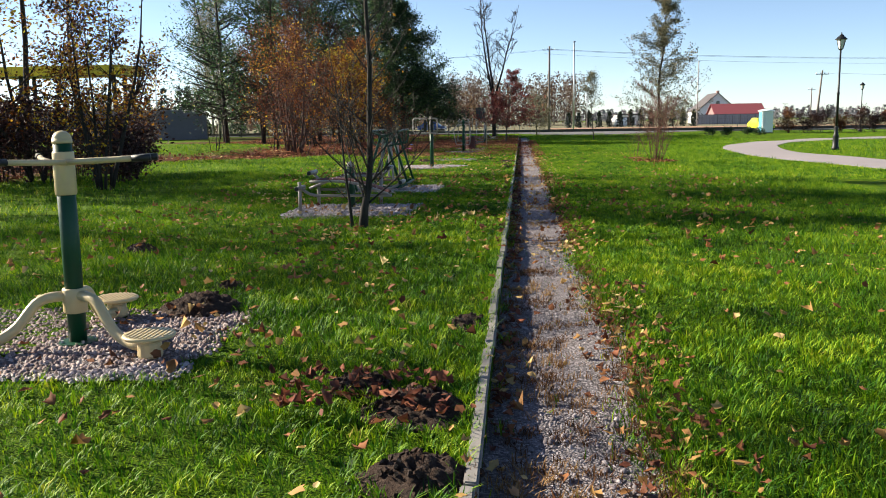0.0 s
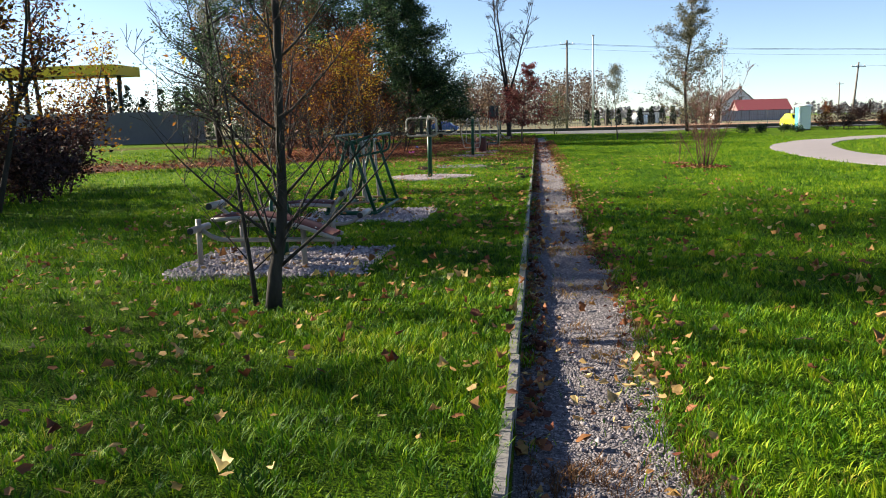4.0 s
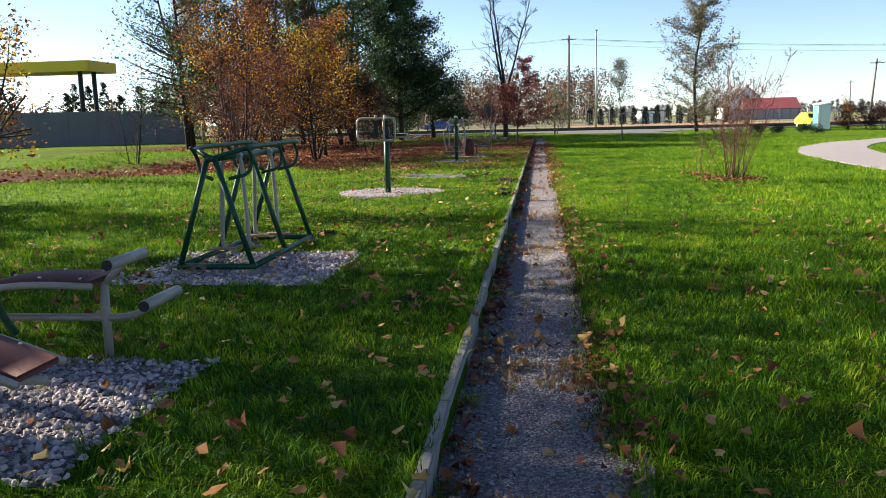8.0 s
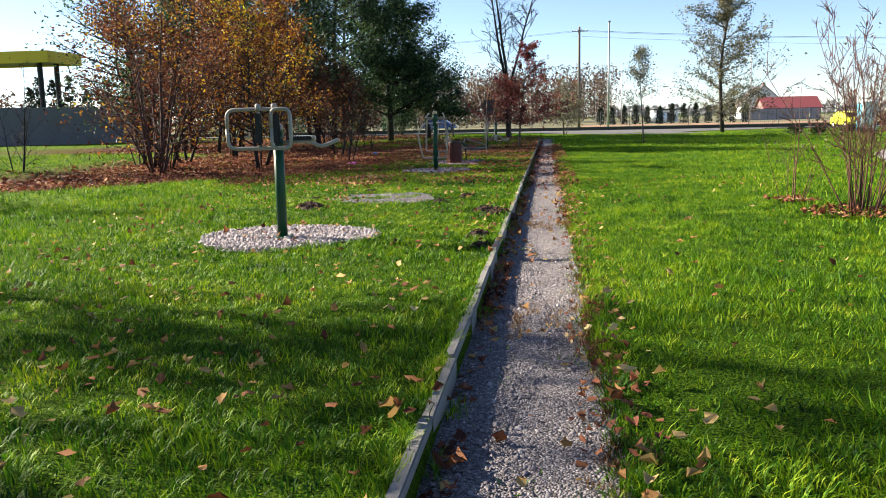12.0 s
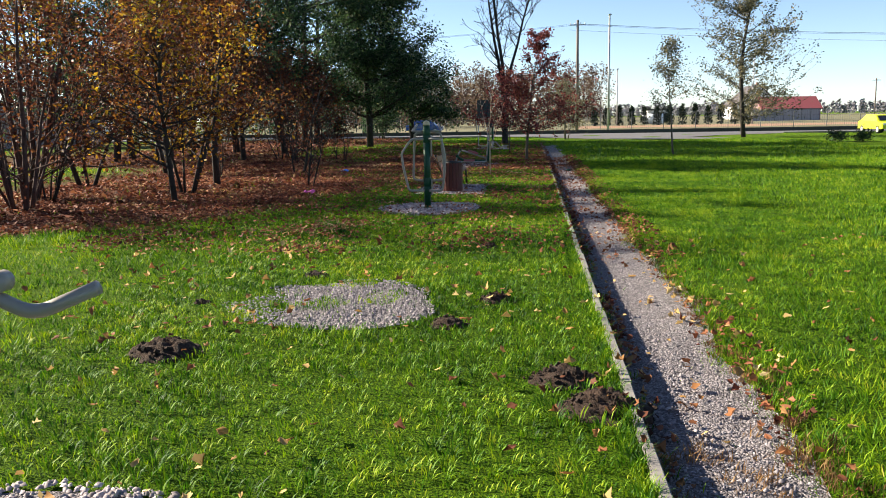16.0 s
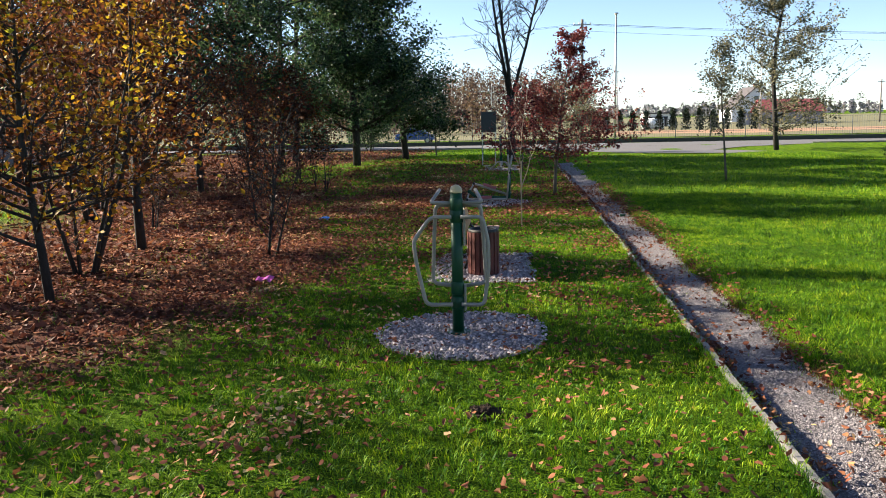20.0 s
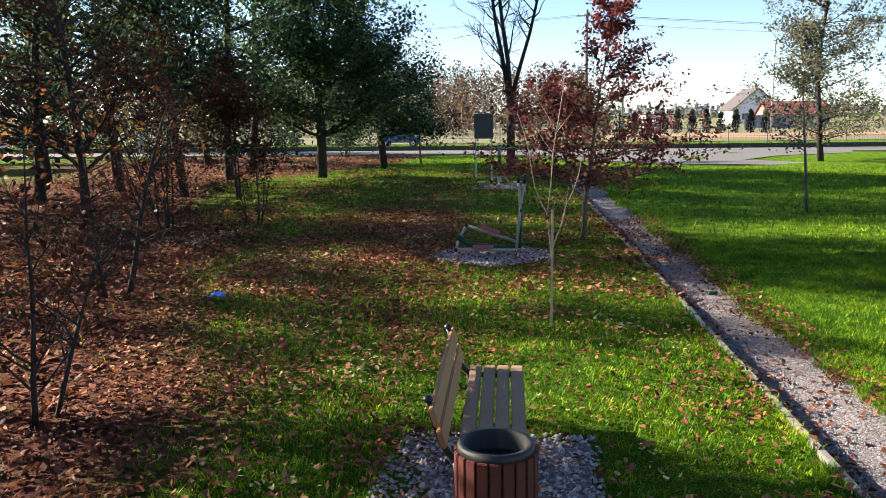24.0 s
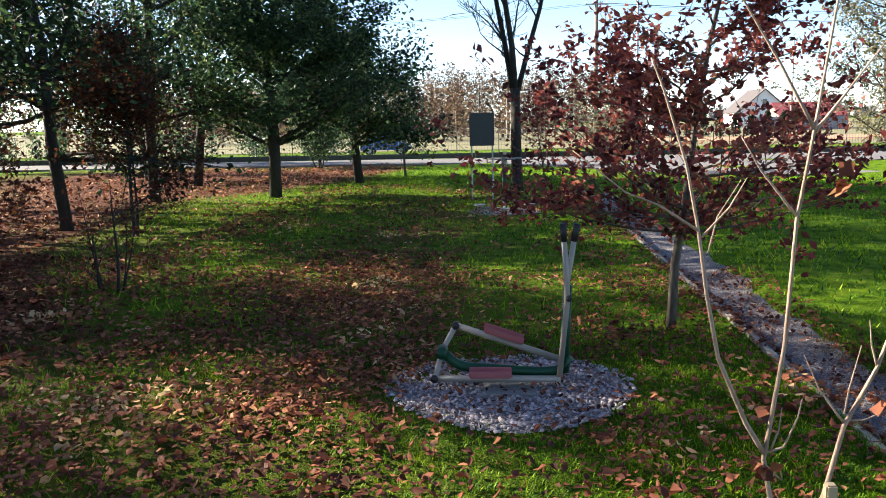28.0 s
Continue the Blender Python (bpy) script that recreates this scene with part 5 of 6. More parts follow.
for x in (-0.9, 0.9):
    part("cradle", Geo().box((x, 0, 0.12), (0.2, 1.5, 0.24), 0.02), CONCRETE, ob)

# bare tan ground beyond the road
TAN = plain("dry_sandy_ground", (0.3, 0.17, 0.1), 0.95, 0, 1.2, 0.6, 0.4)
bx = [5, 14, 24, 34, 46, 58]
solo("bare_ground", Geo().add([(x, 132 + 3 * math.sin(x), 0.06) for x in bx] + [(x, 150, 0.06) for x in bx], [(i, i + 1, i + 7, i + 6) for i in range(5)]), TAN, "strip of dry tan ground before the thujas", "ground", "structure")

FIELD = plain("dry_autumn_field", (0.13, 0.12, 0.055), 0.95, 0, 0.6, 0.6, 0.4)
solo("field", Geo().add([(-300, 122, 0.045), (320, 119, 0.045), (420, 470, 0.05), (-420, 470, 0.05)], [(0, 1, 2, 3)]), FIELD, "dry yellowish autumn field beyond the road", "field", "structure")

# portable cabin, small yellow car, hedge
ob = thing("portable_toilet", (22.3, 81.6, 0.0), "white and pale blue portable toilet cabin", "portable toilet")
part("body", Geo().box((0, 0, 1.02), (0.96, 1.08, 1.96), 0.06), PLASTICWHITE, ob)
part("door", Geo().box((0.12, -0.555, 1.0), (0.72, 0.05, 1.8), 0.02), PLASTICWHITE, ob, "white door")
part("side_panel", Geo().box((-0.49, 0, 1.0), (0.05, 0.86, 1.8), 0.02), BLUE, ob)
part("roof", Geo().lathe([(0.74, 1.98), (0.72, 2.04), (0.5, 2.14), (0.02, 2.18)], 20), PLASTICWHITE, ob, "", True)
part("base", Geo().box((0, 0, 0.04), (1.14, 1.14, 0.1), 0.02), IRON, ob)


def small_car(loc, paint, label, rz):
    ob = thing("car", loc, label, "car", "", rz)
    prof = [(-1.85, 0.35), (-1.82, 0.75), (-1.2, 0.88), (-0.65, 1.36), (0.75, 1.4), (1.5, 0.95), (1.85, 0.85), (1.88, 0.35)]
    v, f = [], []
    for y, k in ((-0.78, 0.97), (-0.7, 1.0), (0.7, 1.0), (0.78, 0.97)):
        v += [(x * k, y * (0.86 if z > 1 else 1), z) for x, z in prof]
    n = len(prof)
    for i in range(3):
        f += [(i * n + j, i * n + (j + 1) % n, i * n + n + (j + 1) % n, i * n + n + j) for j in range(n)]
    f += [tuple(range(n)), tuple(3 * n + n - 1 - j for j in range(n))]
    part("body", Geo().add(v, f), paint, ob)
    part("windscreen", Geo().box((-0.93, 0, 1.13), (0.03, 1.2, 0.5), 0.01, Matrix.Rotation(radians(49), 3, "Y")), GLASS, ob)
    part("rear_window", Geo().box((1.14, 0, 1.19), (0.03, 1.15, 0.55), 0.01, Matrix.Rotation(radians(-58), 3, "Y")), GLASS, ob)
    for s in (-1, 1):
        part("side_window", Geo().box((0.05, s * 0.655, 1.14), (1.3, 0.06, 0.32), 0.01), GLASS, ob)
        part("headlight", Geo().box((-1.82, s * 0.58, 0.68), (0.08, 0.26, 0.14), 0.02), PLASTICWHITE, ob)
        for x in (-1.2, 1.2):
            w = part("wheel", Geo().tube([(x, s * 0.78, 0.3), (x, s * 0.62, 0.3)], 0.3, 20), BLACK, ob, "", True)
            part("rim", Geo().tube([(x, s * 0.795, 0.3), (x, s * 0.77, 0.3)], 0.18, 14), STEEL, w)
    return ob


small_car((25.2, 93.6, 0.0), LIME, "small bright yellow car parked by the hedge", 95)
small_car((-11.5, 113.5, 0.05), CARBLUE, "blue car parked behind the road", 178)
for i in range(12):
    x = 24.4 + i * 1.5
    tree((x, 82 + rt.uniform(-0.8, 0.8), 0), "dense reddish-brown hedge shrub on grass", 300 + i, rt.uniform(1.7, 2.2), 0.025, LEAF_DARK if i % 3 else LEAF_RUST, 2200, 0.12, BARK, "shrub", "hedge by the cabin", fork=0.1, limbs=26, spread=0.5, rise=0.9, depth=2, stems=5, twig=4, spread_leaf=0.15)
for i in range(4):
    tree((16.5 + i * 1.3, 76.5 + rt.uniform(-0.5, 0.5), 0), "low spreading green juniper", 320 + i, 0.55, 0.02, LEAF_GREEN, 900, 0.1, BARK, "shrub", "low junipers", fork=0.1, limbs=20, spread=1.0, rise=0.3, depth=2, stems=3, twig=4, spread_leaf=0.1)

# winding side path with lamps
cl = [(24.0, -6), (19.5, 7), (16.6, 14), (14.2, 20), (12.4, 26), (11.2, 32), (10.7, 38), (11.4, 45), (13.4, 51.5), (17, 57), (23, 62), (32, 66), (45, 69)]
fine_cl = []
for i in range(len(cl) - 1):
    p0, p1, p2, p3 = (Vector((*cl[min(max(k, 0), len(cl) - 1)], 0)) for k in (i - 1, i, i + 1, i + 2))
    for k in range(8):
        t = k / 8
        fine_cl.append(0.5 * (2 * p1 + (p2 - p0) * t + (2 * p0 - 5 * p1 + 4 * p2 - p3) * t * t + (3 * p1 - p0 - 3 * p2 + p3) * t ** 3))
v, f = [], []
for i, p in enumerate(fine_cl):
    a, b = fine_cl[max(i - 1, 0)], fine_cl[min(i + 1, len(fine_cl) - 1)]
    d = (b - a).normalized()
    for w, dz in ((-1.36, -0.03), (-1.3, 0.02), (0.0, 0.03), (1.3, 0.02), (1.36, -0.03)):
        x, y = p.x + d.y * w, p.y - d.x * w
        v.append((x, y, float(ground_z(x, y)) + dz))
    if i:
        f += [(5 * i - 5 + k, 5 * i - 4 + k, 5 * i + 1 + k, 5 * i + k) for k in range(4)]
solo("side_path", Geo().add(v, f), PAVING, "winding pale paved path across the lawn", "path", "structure")


def street_lamp(loc, h, label):
    ob = thing("street_lamp", loc, label, "street lamp", "park lamps")
    part("base", Geo().lathe([(0.17, 0), (0.17, 0.1), (0.13, 0.14), (0.12, 0.55), (0.14, 0.6), (0.09, 0.7), (0.075, 0.95), (0.085, 1.0), (0.06, 1.05)], 16), IRON, ob, "", True)
    part("pole", Geo().lathe([(0.055, 1.0), (0.05, 2.4), (0.062, 2.45), (0.062, 2.5), (0.045, 2.55), (0.035, h - 0.75)], 14), IRON, ob, "", True)
    lan = part("lantern", Geo().lathe([(0.05, h - 0.76), (0.1, h - 0.72), (0.105, h - 0.7)], 6), IRON, ob, "black iron lantern")
    part("pane", Geo().lathe([(0.1, h - 0.7), (0.19, h - 0.3)], 6), plain("lamp_glass", (0.5, 0.53, 0.52), 0.15), lan, "pale lantern glass")
    for k in range(6):
        a = k * math.pi / 3
        part("bar", Geo().tube([(0.105 * math.cos(a), 0.105 * math.sin(a), h - 0.7), (0.195 * math.cos(a), 0.195 * math.sin(a), h - 0.3)], 0.01, 4), IRON, lan)
    part("hood", Geo().lathe([(0.25, h - 0.31), (0.25, h - 0.28), (0.1, h - 0.14), (0.07, h - 0.1), (0.03, h - 0.08), (0.02, h)], 12), IRON, lan)


street_lamp((14.16, 41.8, 0), 5.1, "tall black cast-iron park lamp with a lantern")
street_lamp((33, 88, 0), 4.7, "black cast-iron park lamp beyond the path")
street_lamp((52, 99, 0), 4.7, "black cast-iron park lamp far off by the hedge")

# poles, masts, wires


POLEGREY = plain("greyed_pole_wood", (0.15, 0.125, 0.11), 0.85, 0, 12, 0.5, 0.4)


def utility_pole(loc, h, label, arm=True, r=0.13, mat=POLEGREY, tilt=0.0):
    ob = thing("utility_pole", loc, label, "pole", "poles by the road")
    part("pole", Geo().tube([(0, 0, 0), (tilt * h, 0, h)], [r, r * 0.65], 12), mat, ob, "", True)
    if arm:
        a = part("cross_arm", Geo().box((tilt * h, 0, h - 0.45), (1.5, 0.09, 0.1), 0.01), STEEL, ob)
        for x in (-0.68, -0.25, 0.25, 0.68):
            part("insulator", Geo().lathe([(0.03, 0), (0.05, 0.05), (0.03, 0.09), (0.04, 0.14), (0.01, 0.17)], 8, (tilt * h + x, 0, h - 0.4)), PLASTICWHITE, a)
    else:
        part("lamp_head", Geo().box((tilt * h, -0.2, h), (0.3, 0.5, 0.12), 0.03), STEEL, ob)


utility_pole((3.7, 109.2, 0), 10.5, "wooden utility pole on a concrete foot beside the road", True, 0.17)
utility_pole((6.9, 112, 0), 11.2, "grey steel light mast beside the road", False, 0.12, STEEL)
utility_pole((29.7, 148, 0), 10.7, "grey steel light mast near the houses", False, 0.13, STEEL)
utility_pole((35.0, 106.4, 0), 6.8, "leaning wooden telephone pole", True, 0.13, POLEGREY, 0.07)
utility_pole((11.5, 150, 0), 8.0, "thin grey steel lamp mast far off", False, 0.1, STEEL)
utility_pole((72, 168, 0), 8.5, "wooden utility pole far off", True, 0.14)
utility_pole((62, 190, 0), 7.5, "wooden utility pole far off among fields", True, 0.14)
utility_pole((-52, 120, 0), 10.0, "grey light mast by the petrol station", False, 0.12, STEEL)
wires = tagged(new("power_lines"), "thin sagging power lines along the road", "power lines", "", "structure")
for k, (a, b, sag) in enumerate((((3.0, 109.2, 10.1), (95, 116, 9.6), 1.5), ((3.5, 109.2, 10.15), (95, 116.5, 9.9), 1.5), ((4.4, 109.2, 10.1), (95, 117, 9.3), 1.3), ((3.0, 109.2, 9.6), (95, 118, 8.8), 1.4), ((3.0, 109.2, 10.1), (-70, 113, 10), 1.3), ((4.4, 109.2, 10.1), (-70, 114, 10), 1.3), ((35.4, 106.4, 6.5), (110, 109, 6.5), 0.9))):
    a, b = Vector(a), Vector(b)
    part("wire", Geo().tube([a.lerp(b, t) - Vector((0, 0, sag * 4 * t * (1 - t))) for t in [i / 16 for i in range(17)]], 0.012, 4), BLACK, wires)

# notice board near the road
ob = thing("notice_board", (-3.35, 76.5, 0), "dark notice board on two thin steel legs", "sign")
for x in (-0.32, 0.32):
    part("leg", Geo().tube([(x, 0, 0), (x, 0, 2.6)], 0.025, 8), STEEL, ob)
part("board", Geo().box((0, -0.04, 2.15), (0.76, 0.05, 1.0), 0.01), SIGNGREY, ob, "dark blank back of the board")

# petrol station with its boundary wall
wall = tagged(new("concrete_wall"), "tall grey precast concrete boundary wall", "wall", "", "structure")
pm = Geo().box((0, 0, 1.5), (2.36, 0.1, 3.0), 0.02).mesh("wall_panel")
pp = Geo().box((0, 0, 1.6), (0.16, 0.2, 3.2), 0.02).mesh("wall_post")
WALLGREY = plain("stained_grey_concrete", (0.19, 0.18, 0.2), 0.95, 0, 3, 0.6, 0.4)
pm.materials.append(WALLGREY)
pp.materials.append(WALLGREY)
A0, A1 = Vector((-32.0, 86.7, 0)), Vector((-88.0, 62.5, 0))
nw = 25
ang = math.atan2(A1.y - A0.y, A1.x - A0.x)
for i in range(nw):
    p = A0.lerp(A1, i / nw)
    for nm, m, off in (("wall_post", pp, 0.0), ("wall_panel", pm, 0.5)):
        o = new(nm, m)
        o.parent = wall
        o.matrix_basis = Matrix.Translation(A0.lerp(A1, (i + off) / nw)) @ Matrix.Rotation(ang, 4, "Z")
ob = thing("fuel_canopy", (-48.2, 87.2, 0.3), "petrol station canopy with a yellow edge on dark posts", "canopy")
part("roof", Geo().box((0, 0, 6.8), (17, 4.8, 0.7), 0.05), plain("canopy_underside", (0.25, 0.24, 0.22), 0.8), ob)
for s in (-1, 1):
    part("fascia", Geo().box((0, s * 2.46, 6.8), (17.2, 0.1, 0.95), 0.02), YELLOW, ob, "yellow canopy fascia")
    part("fascia", Geo().box((s * 8.56, 0, 6.8), (0.1, 4.8, 0.95), 0.02), YELLOW, ob, "yellow canopy fascia")
for x in (-3, 7.0):
    for y in (-1.2, 1.2):
        part("post", Geo().tube([(x, y, 0), (x, y, 6.5)], 0.22, 12), IRON, ob, "dark steel post")
ob = thing("van", (-41, 100, 0), "white van behind the boundary wall", "van")
part("body", Geo().box((0, 0, 2.0), (5.2, 2.0, 2.6), 0.25), PLASTICWHITE, ob)
part("windscreen", Geo().box((2.55, 0, 2.4), (0.12, 1.7, 0.8), 0.03), GLASS, ob)
for x in (-1.6, 1.6):
    for y in (-0.95, 0.95):
        part("wheel", Geo().tube([(x, y - 0.1, 0.35), (x, y + 0.1, 0.35)], 0.36, 16), BLACK, ob, "", True)

# distant woods and low hills
def wood(name, x0, x1, y0, y1, h0, h1, n, seed, label, mat=FOREST, leaf=1.1, per=70):
    rg = np.random.default_rng(seed)
    cx = rg.uniform(x0, x1, n)
    cy = rg.uniform(y0, y1, n)
    hh = rg.uniform(h0, h1, n)
    pts = np.repeat(np.stack([cx, cy, hh], 1), per, 0)
    m = len(pts)
    t = rg.uniform(0.06, 1, m)
    rad = pts[:, 2] * 0.2 * (1 - t ** 2.5) ** 0.5 * np.sqrt(rg.uniform(0, 1, m))
    a = rg.uniform(0, 6.283, m)
    c = np.stack([pts[:, 0] + rad * np.cos(a), pts[:, 1] + rad * np.sin(a), pts[:, 2] * t], 1)
    me = foliage(c, m, leaf, 0.2, seed, 0.6)
    me.materials.append(mat)
    # plain stems below the crowns
    g = Geo()
    for x, y, h in zip(cx[::2], cy[::2], hh[::2]):
        g.tube([(x, y, 0), (x, y, h * 0.9)], [h * 0.011, h * 0.004], 3, False)
    ob = tagged(new(name), label, "woodland", "", "stuff")
    part("crowns", me, mat, ob)
    part("stems", g, BIRCH, ob)


wood("far_woodland", -75, 17, 215, 262, 10.0, 14.5, 400, 31, "brown autumn birch wood beyond the road", FOREST, 0.5, 150)
wood("far_woodland", -60, 2, 150, 175, 4.5, 8, 90, 33, "reddish bare trees beyond the road", FOREST, 0.6, 110)
wood("far_woodland", 40, 420, 480, 620, 4, 8, 420, 32, "low wood on the horizon with haze tinted into its leaves", HAZE_TINT, 1.9, 36)
wood("far_woodland", -260, -60, 200, 300, 7, 11, 220, 34, "far trees behind the petrol station", FOREST, 0.9, 50)
wood("roadside_brush", -60, -14, 112, 118, 1.2, 2.6, 90, 35, "dark brush behind the road", LEAF_GREEN, 0.3, 90)

# ---- grass and fallen leaves ----


def inside(o, x, y):
    r = np.zeros(len(x), bool)
    for (x1, y1), (x2, y2) in zip(o, np.roll(o, -1, 0)):
        r ^= ((y1 > y) != (y2 > y)) & (x < (x2 - x1) * (y - y1) / (y2 - y1 + 1e-12) + x1)
    return r


def clear(x, y, rg, edge=0.08):
    """Where grass can stand: not on gravel, kerb, molehills or paving."""
    ok = ~((x > -0.05) & (x < 0.0)) | (y > KERB_END)
    bare = (x >= 0.0) & (x < 0.74 + 0.05 * np.sin(y * 0.9) + 0.04 * np.sin(y * 2.3 + 1) + rg.normal(0, 0.06, len(x))) & (y < KERB_END)
    ok &= ~bare | ((rg.uniform(0, 1, len(x)) < 0.02))
    for o in BEDS:
        c = o.mean(0)
        near = (np.abs(x - c[0]) < 2) & (np.abs(y - c[1]) < 2)
        k = np.where(near)[0]
        if len(k):
            w = rg.uniform(0.84, 1.0, len(k)) ** 0.7
            hit = inside(o, c[0] + (x[k] - c[0]) / w, c[1] + (y[k] - c[1]) / w)
            if abs(c[1] - 35.5) < 0.3:
                hit &= ~overgrown(np.stack([x[k], y[k]], 1)) & (rg.uniform(0, 1, len(k)) < 0.93)
            ok[k[hit]] = False
    for mx, my, r in MOUNDS:
        ok &= np.hypot(x - mx, y - my) > r * 0.95
    lt = litter_at(x, y)
    ok &= rg.uniform(0, 1, len(x)) > lt * 0.93
    px, py = np.array([p[0] for p in cl]), np.array([p[1] for p in cl])
    ok &= ~((np.abs(x - np.interp(y, py, px)) < 1.5) & (y > 18) & (y < 66) & (x > 8))
    ok &= ~((y > 95.5) | ((y > 84) & (x > 0) & (x < 16)))
    return ok


def strips(x, y, z, hh, dx, dy, w):
    """Bent blades, widest at the middle, tip bowed over."""
    n = len(x)
    l = np.hypot(dx, dy) + 1e-6
    ux, uy = -dy / l * w * 0.5, dx / l * w * 0.5
    m = np.stack([x + dx * 0.35, y + dy * 0.35, z + hh * 0.6], 1)
    side = np.stack([ux, uy, np.zeros(n)], 1)
    v = np.stack([np.stack([x, y, z], 1), m + side, m - side, np.stack([x + dx, y + dy, z + hh * 0.9], 1)], 1).reshape(-1, 3)
    k = 4 * np.arange(n)[:, None]
    return v, np.concatenate([k + (0, 1, 2), k + (2, 1, 3)], 1).reshape(-1, 3)


def blades(name, x0, x1, y0, y1, dens, h, w, seed, fine, label):
    rg = np.random.default_rng(seed)
    n = int(dens * (x1 - x0) * (y1 - y0))
    x, y = rg.uniform(x0, x1, n), rg.uniform(y0, y1, n)
    # tussocks: pull blades together
    cell = 0.11
    jx, jy = np.sin(np.floor(x / cell) * 12.99 + np.floor(y / cell) * 78.23) * 43758.5, np.sin(np.floor(x / cell) * 39.3 + np.floor(y / cell) * 11.1) * 24634.6
    jx, jy = jx - np.floor(jx), jy - np.floor(jy)
    tx, ty = (np.floor(x / cell) + jx) * cell, (np.floor(y / cell) + jy) * cell
    pull = rg.uniform(0.0, 0.55, n)
    x, y = x + (tx - x) * pull, y + (ty - y) * pull
    drift = np.sin(x * 4.3 + 2.1 * np.sin(y * 2.7)) * np.sin(y * 3.9 + 1.7 * np.sin(x * 3.1))
    swell = np.sin(x * 1.7 + 2 * np.sin(y * 0.9)) * np.sin(y * 1.9 + x + np.sin(x * 2.2))
    clump = np.sin(x * 11.3 + 2.4 * np.sin(y * 6.1)) * np.sin(y * 10.1 + 2.2 * np.sin(x * 7.3))
    tall = 0.7 + 0.4 * jx + 0.24 * swell + 0.32 * drift + 0.32 * clump
    ok = clear(x, y, rg) & (rg.uniform(0, 1, n) < 0.52 + 0.6 * tall)
    x, y, tall, tx, ty = x[ok], y[ok], tall[ok], tx[ok], ty[ok]
    n = len(x)
    z = ground_z(x, y) - 0.005
    hh = h * np.clip(tall, 0.5, 2.0) * rg.uniform(0.55, 1.25, n)
    a = np.arctan2(y - ty, x - tx) + rg.normal(0, 0.9, n)
    lean = rg.uniform(0.25, 1.1, n) * hh
    dx, dy = np.cos(a) * lean, np.sin(a) * lean
    b = rg.uniform(0, 6.283, n)
    ux, uy = np.cos(b) * w * 0.5, np.sin(b) * w * 0.5
    if fine:
        v, f = strips(x, y, z, hh, dx, dy, w)
    else:
        v = np.stack([np.stack([x - ux, y - uy, z], 1), np.stack([x + ux, y + uy, z], 1), np.stack([x + dx, y + dy, z + hh], 1)], 1).reshape(-1, 3)
        f = np.arange(3 * n).reshape(-1, 3)
    me = np_mesh(name, v, f, 3)
    solo(name, me, GRASS, label, "grass", "stuff")


blades("grass", -2.6, 2.6, 4.4, 24.0, 2250, 0.072, 0.0073, 51, True, "lush uneven green grass near the kerb")
blades("grass", -4.6, 0.4, 24.0, 60.0, 1450, 0.06, 0.008, 52, True, "lush uneven green grass near the machines")
blades("grass", 0.4, 4.0, 24.0, 60.0, 1200, 0.062, 0.0095, 53, False, "uneven green grass beyond the path")
blades("grass", 2.6, 7.5, 6.0, 24.0, 900, 0.08, 0.0102, 54, False, "uneven green grass beyond the path")
blades("grass", -7.5, -2.6, 6.0, 24.0, 900, 0.08, 0.0102, 55, False, "uneven green grass on the lawn")
blades("grass", -9.0, -4.6, 24.0, 60.0, 480, 0.08, 0.012, 56, False, "short green grass near the grove")
blades("grass", 4.0, 12.0, 24.0, 60.0, 300, 0.08, 0.016, 57, False, "short green grass on the wide lawn")
blades("grass", -18.0, -7.5, 10.0, 58.0, 90, 0.1, 0.02, 58, False, "short green grass at the lawn's edge")
blades("grass", -16.0, 16.0, 60.0, 96.0, 75, 0.1, 0.028, 59, False, "short green grass towards the road")
blades("grass", 12.0, 28.0, 30.0, 60.0, 40, 0.1, 0.026, 60, False, "short green grass by the side path")


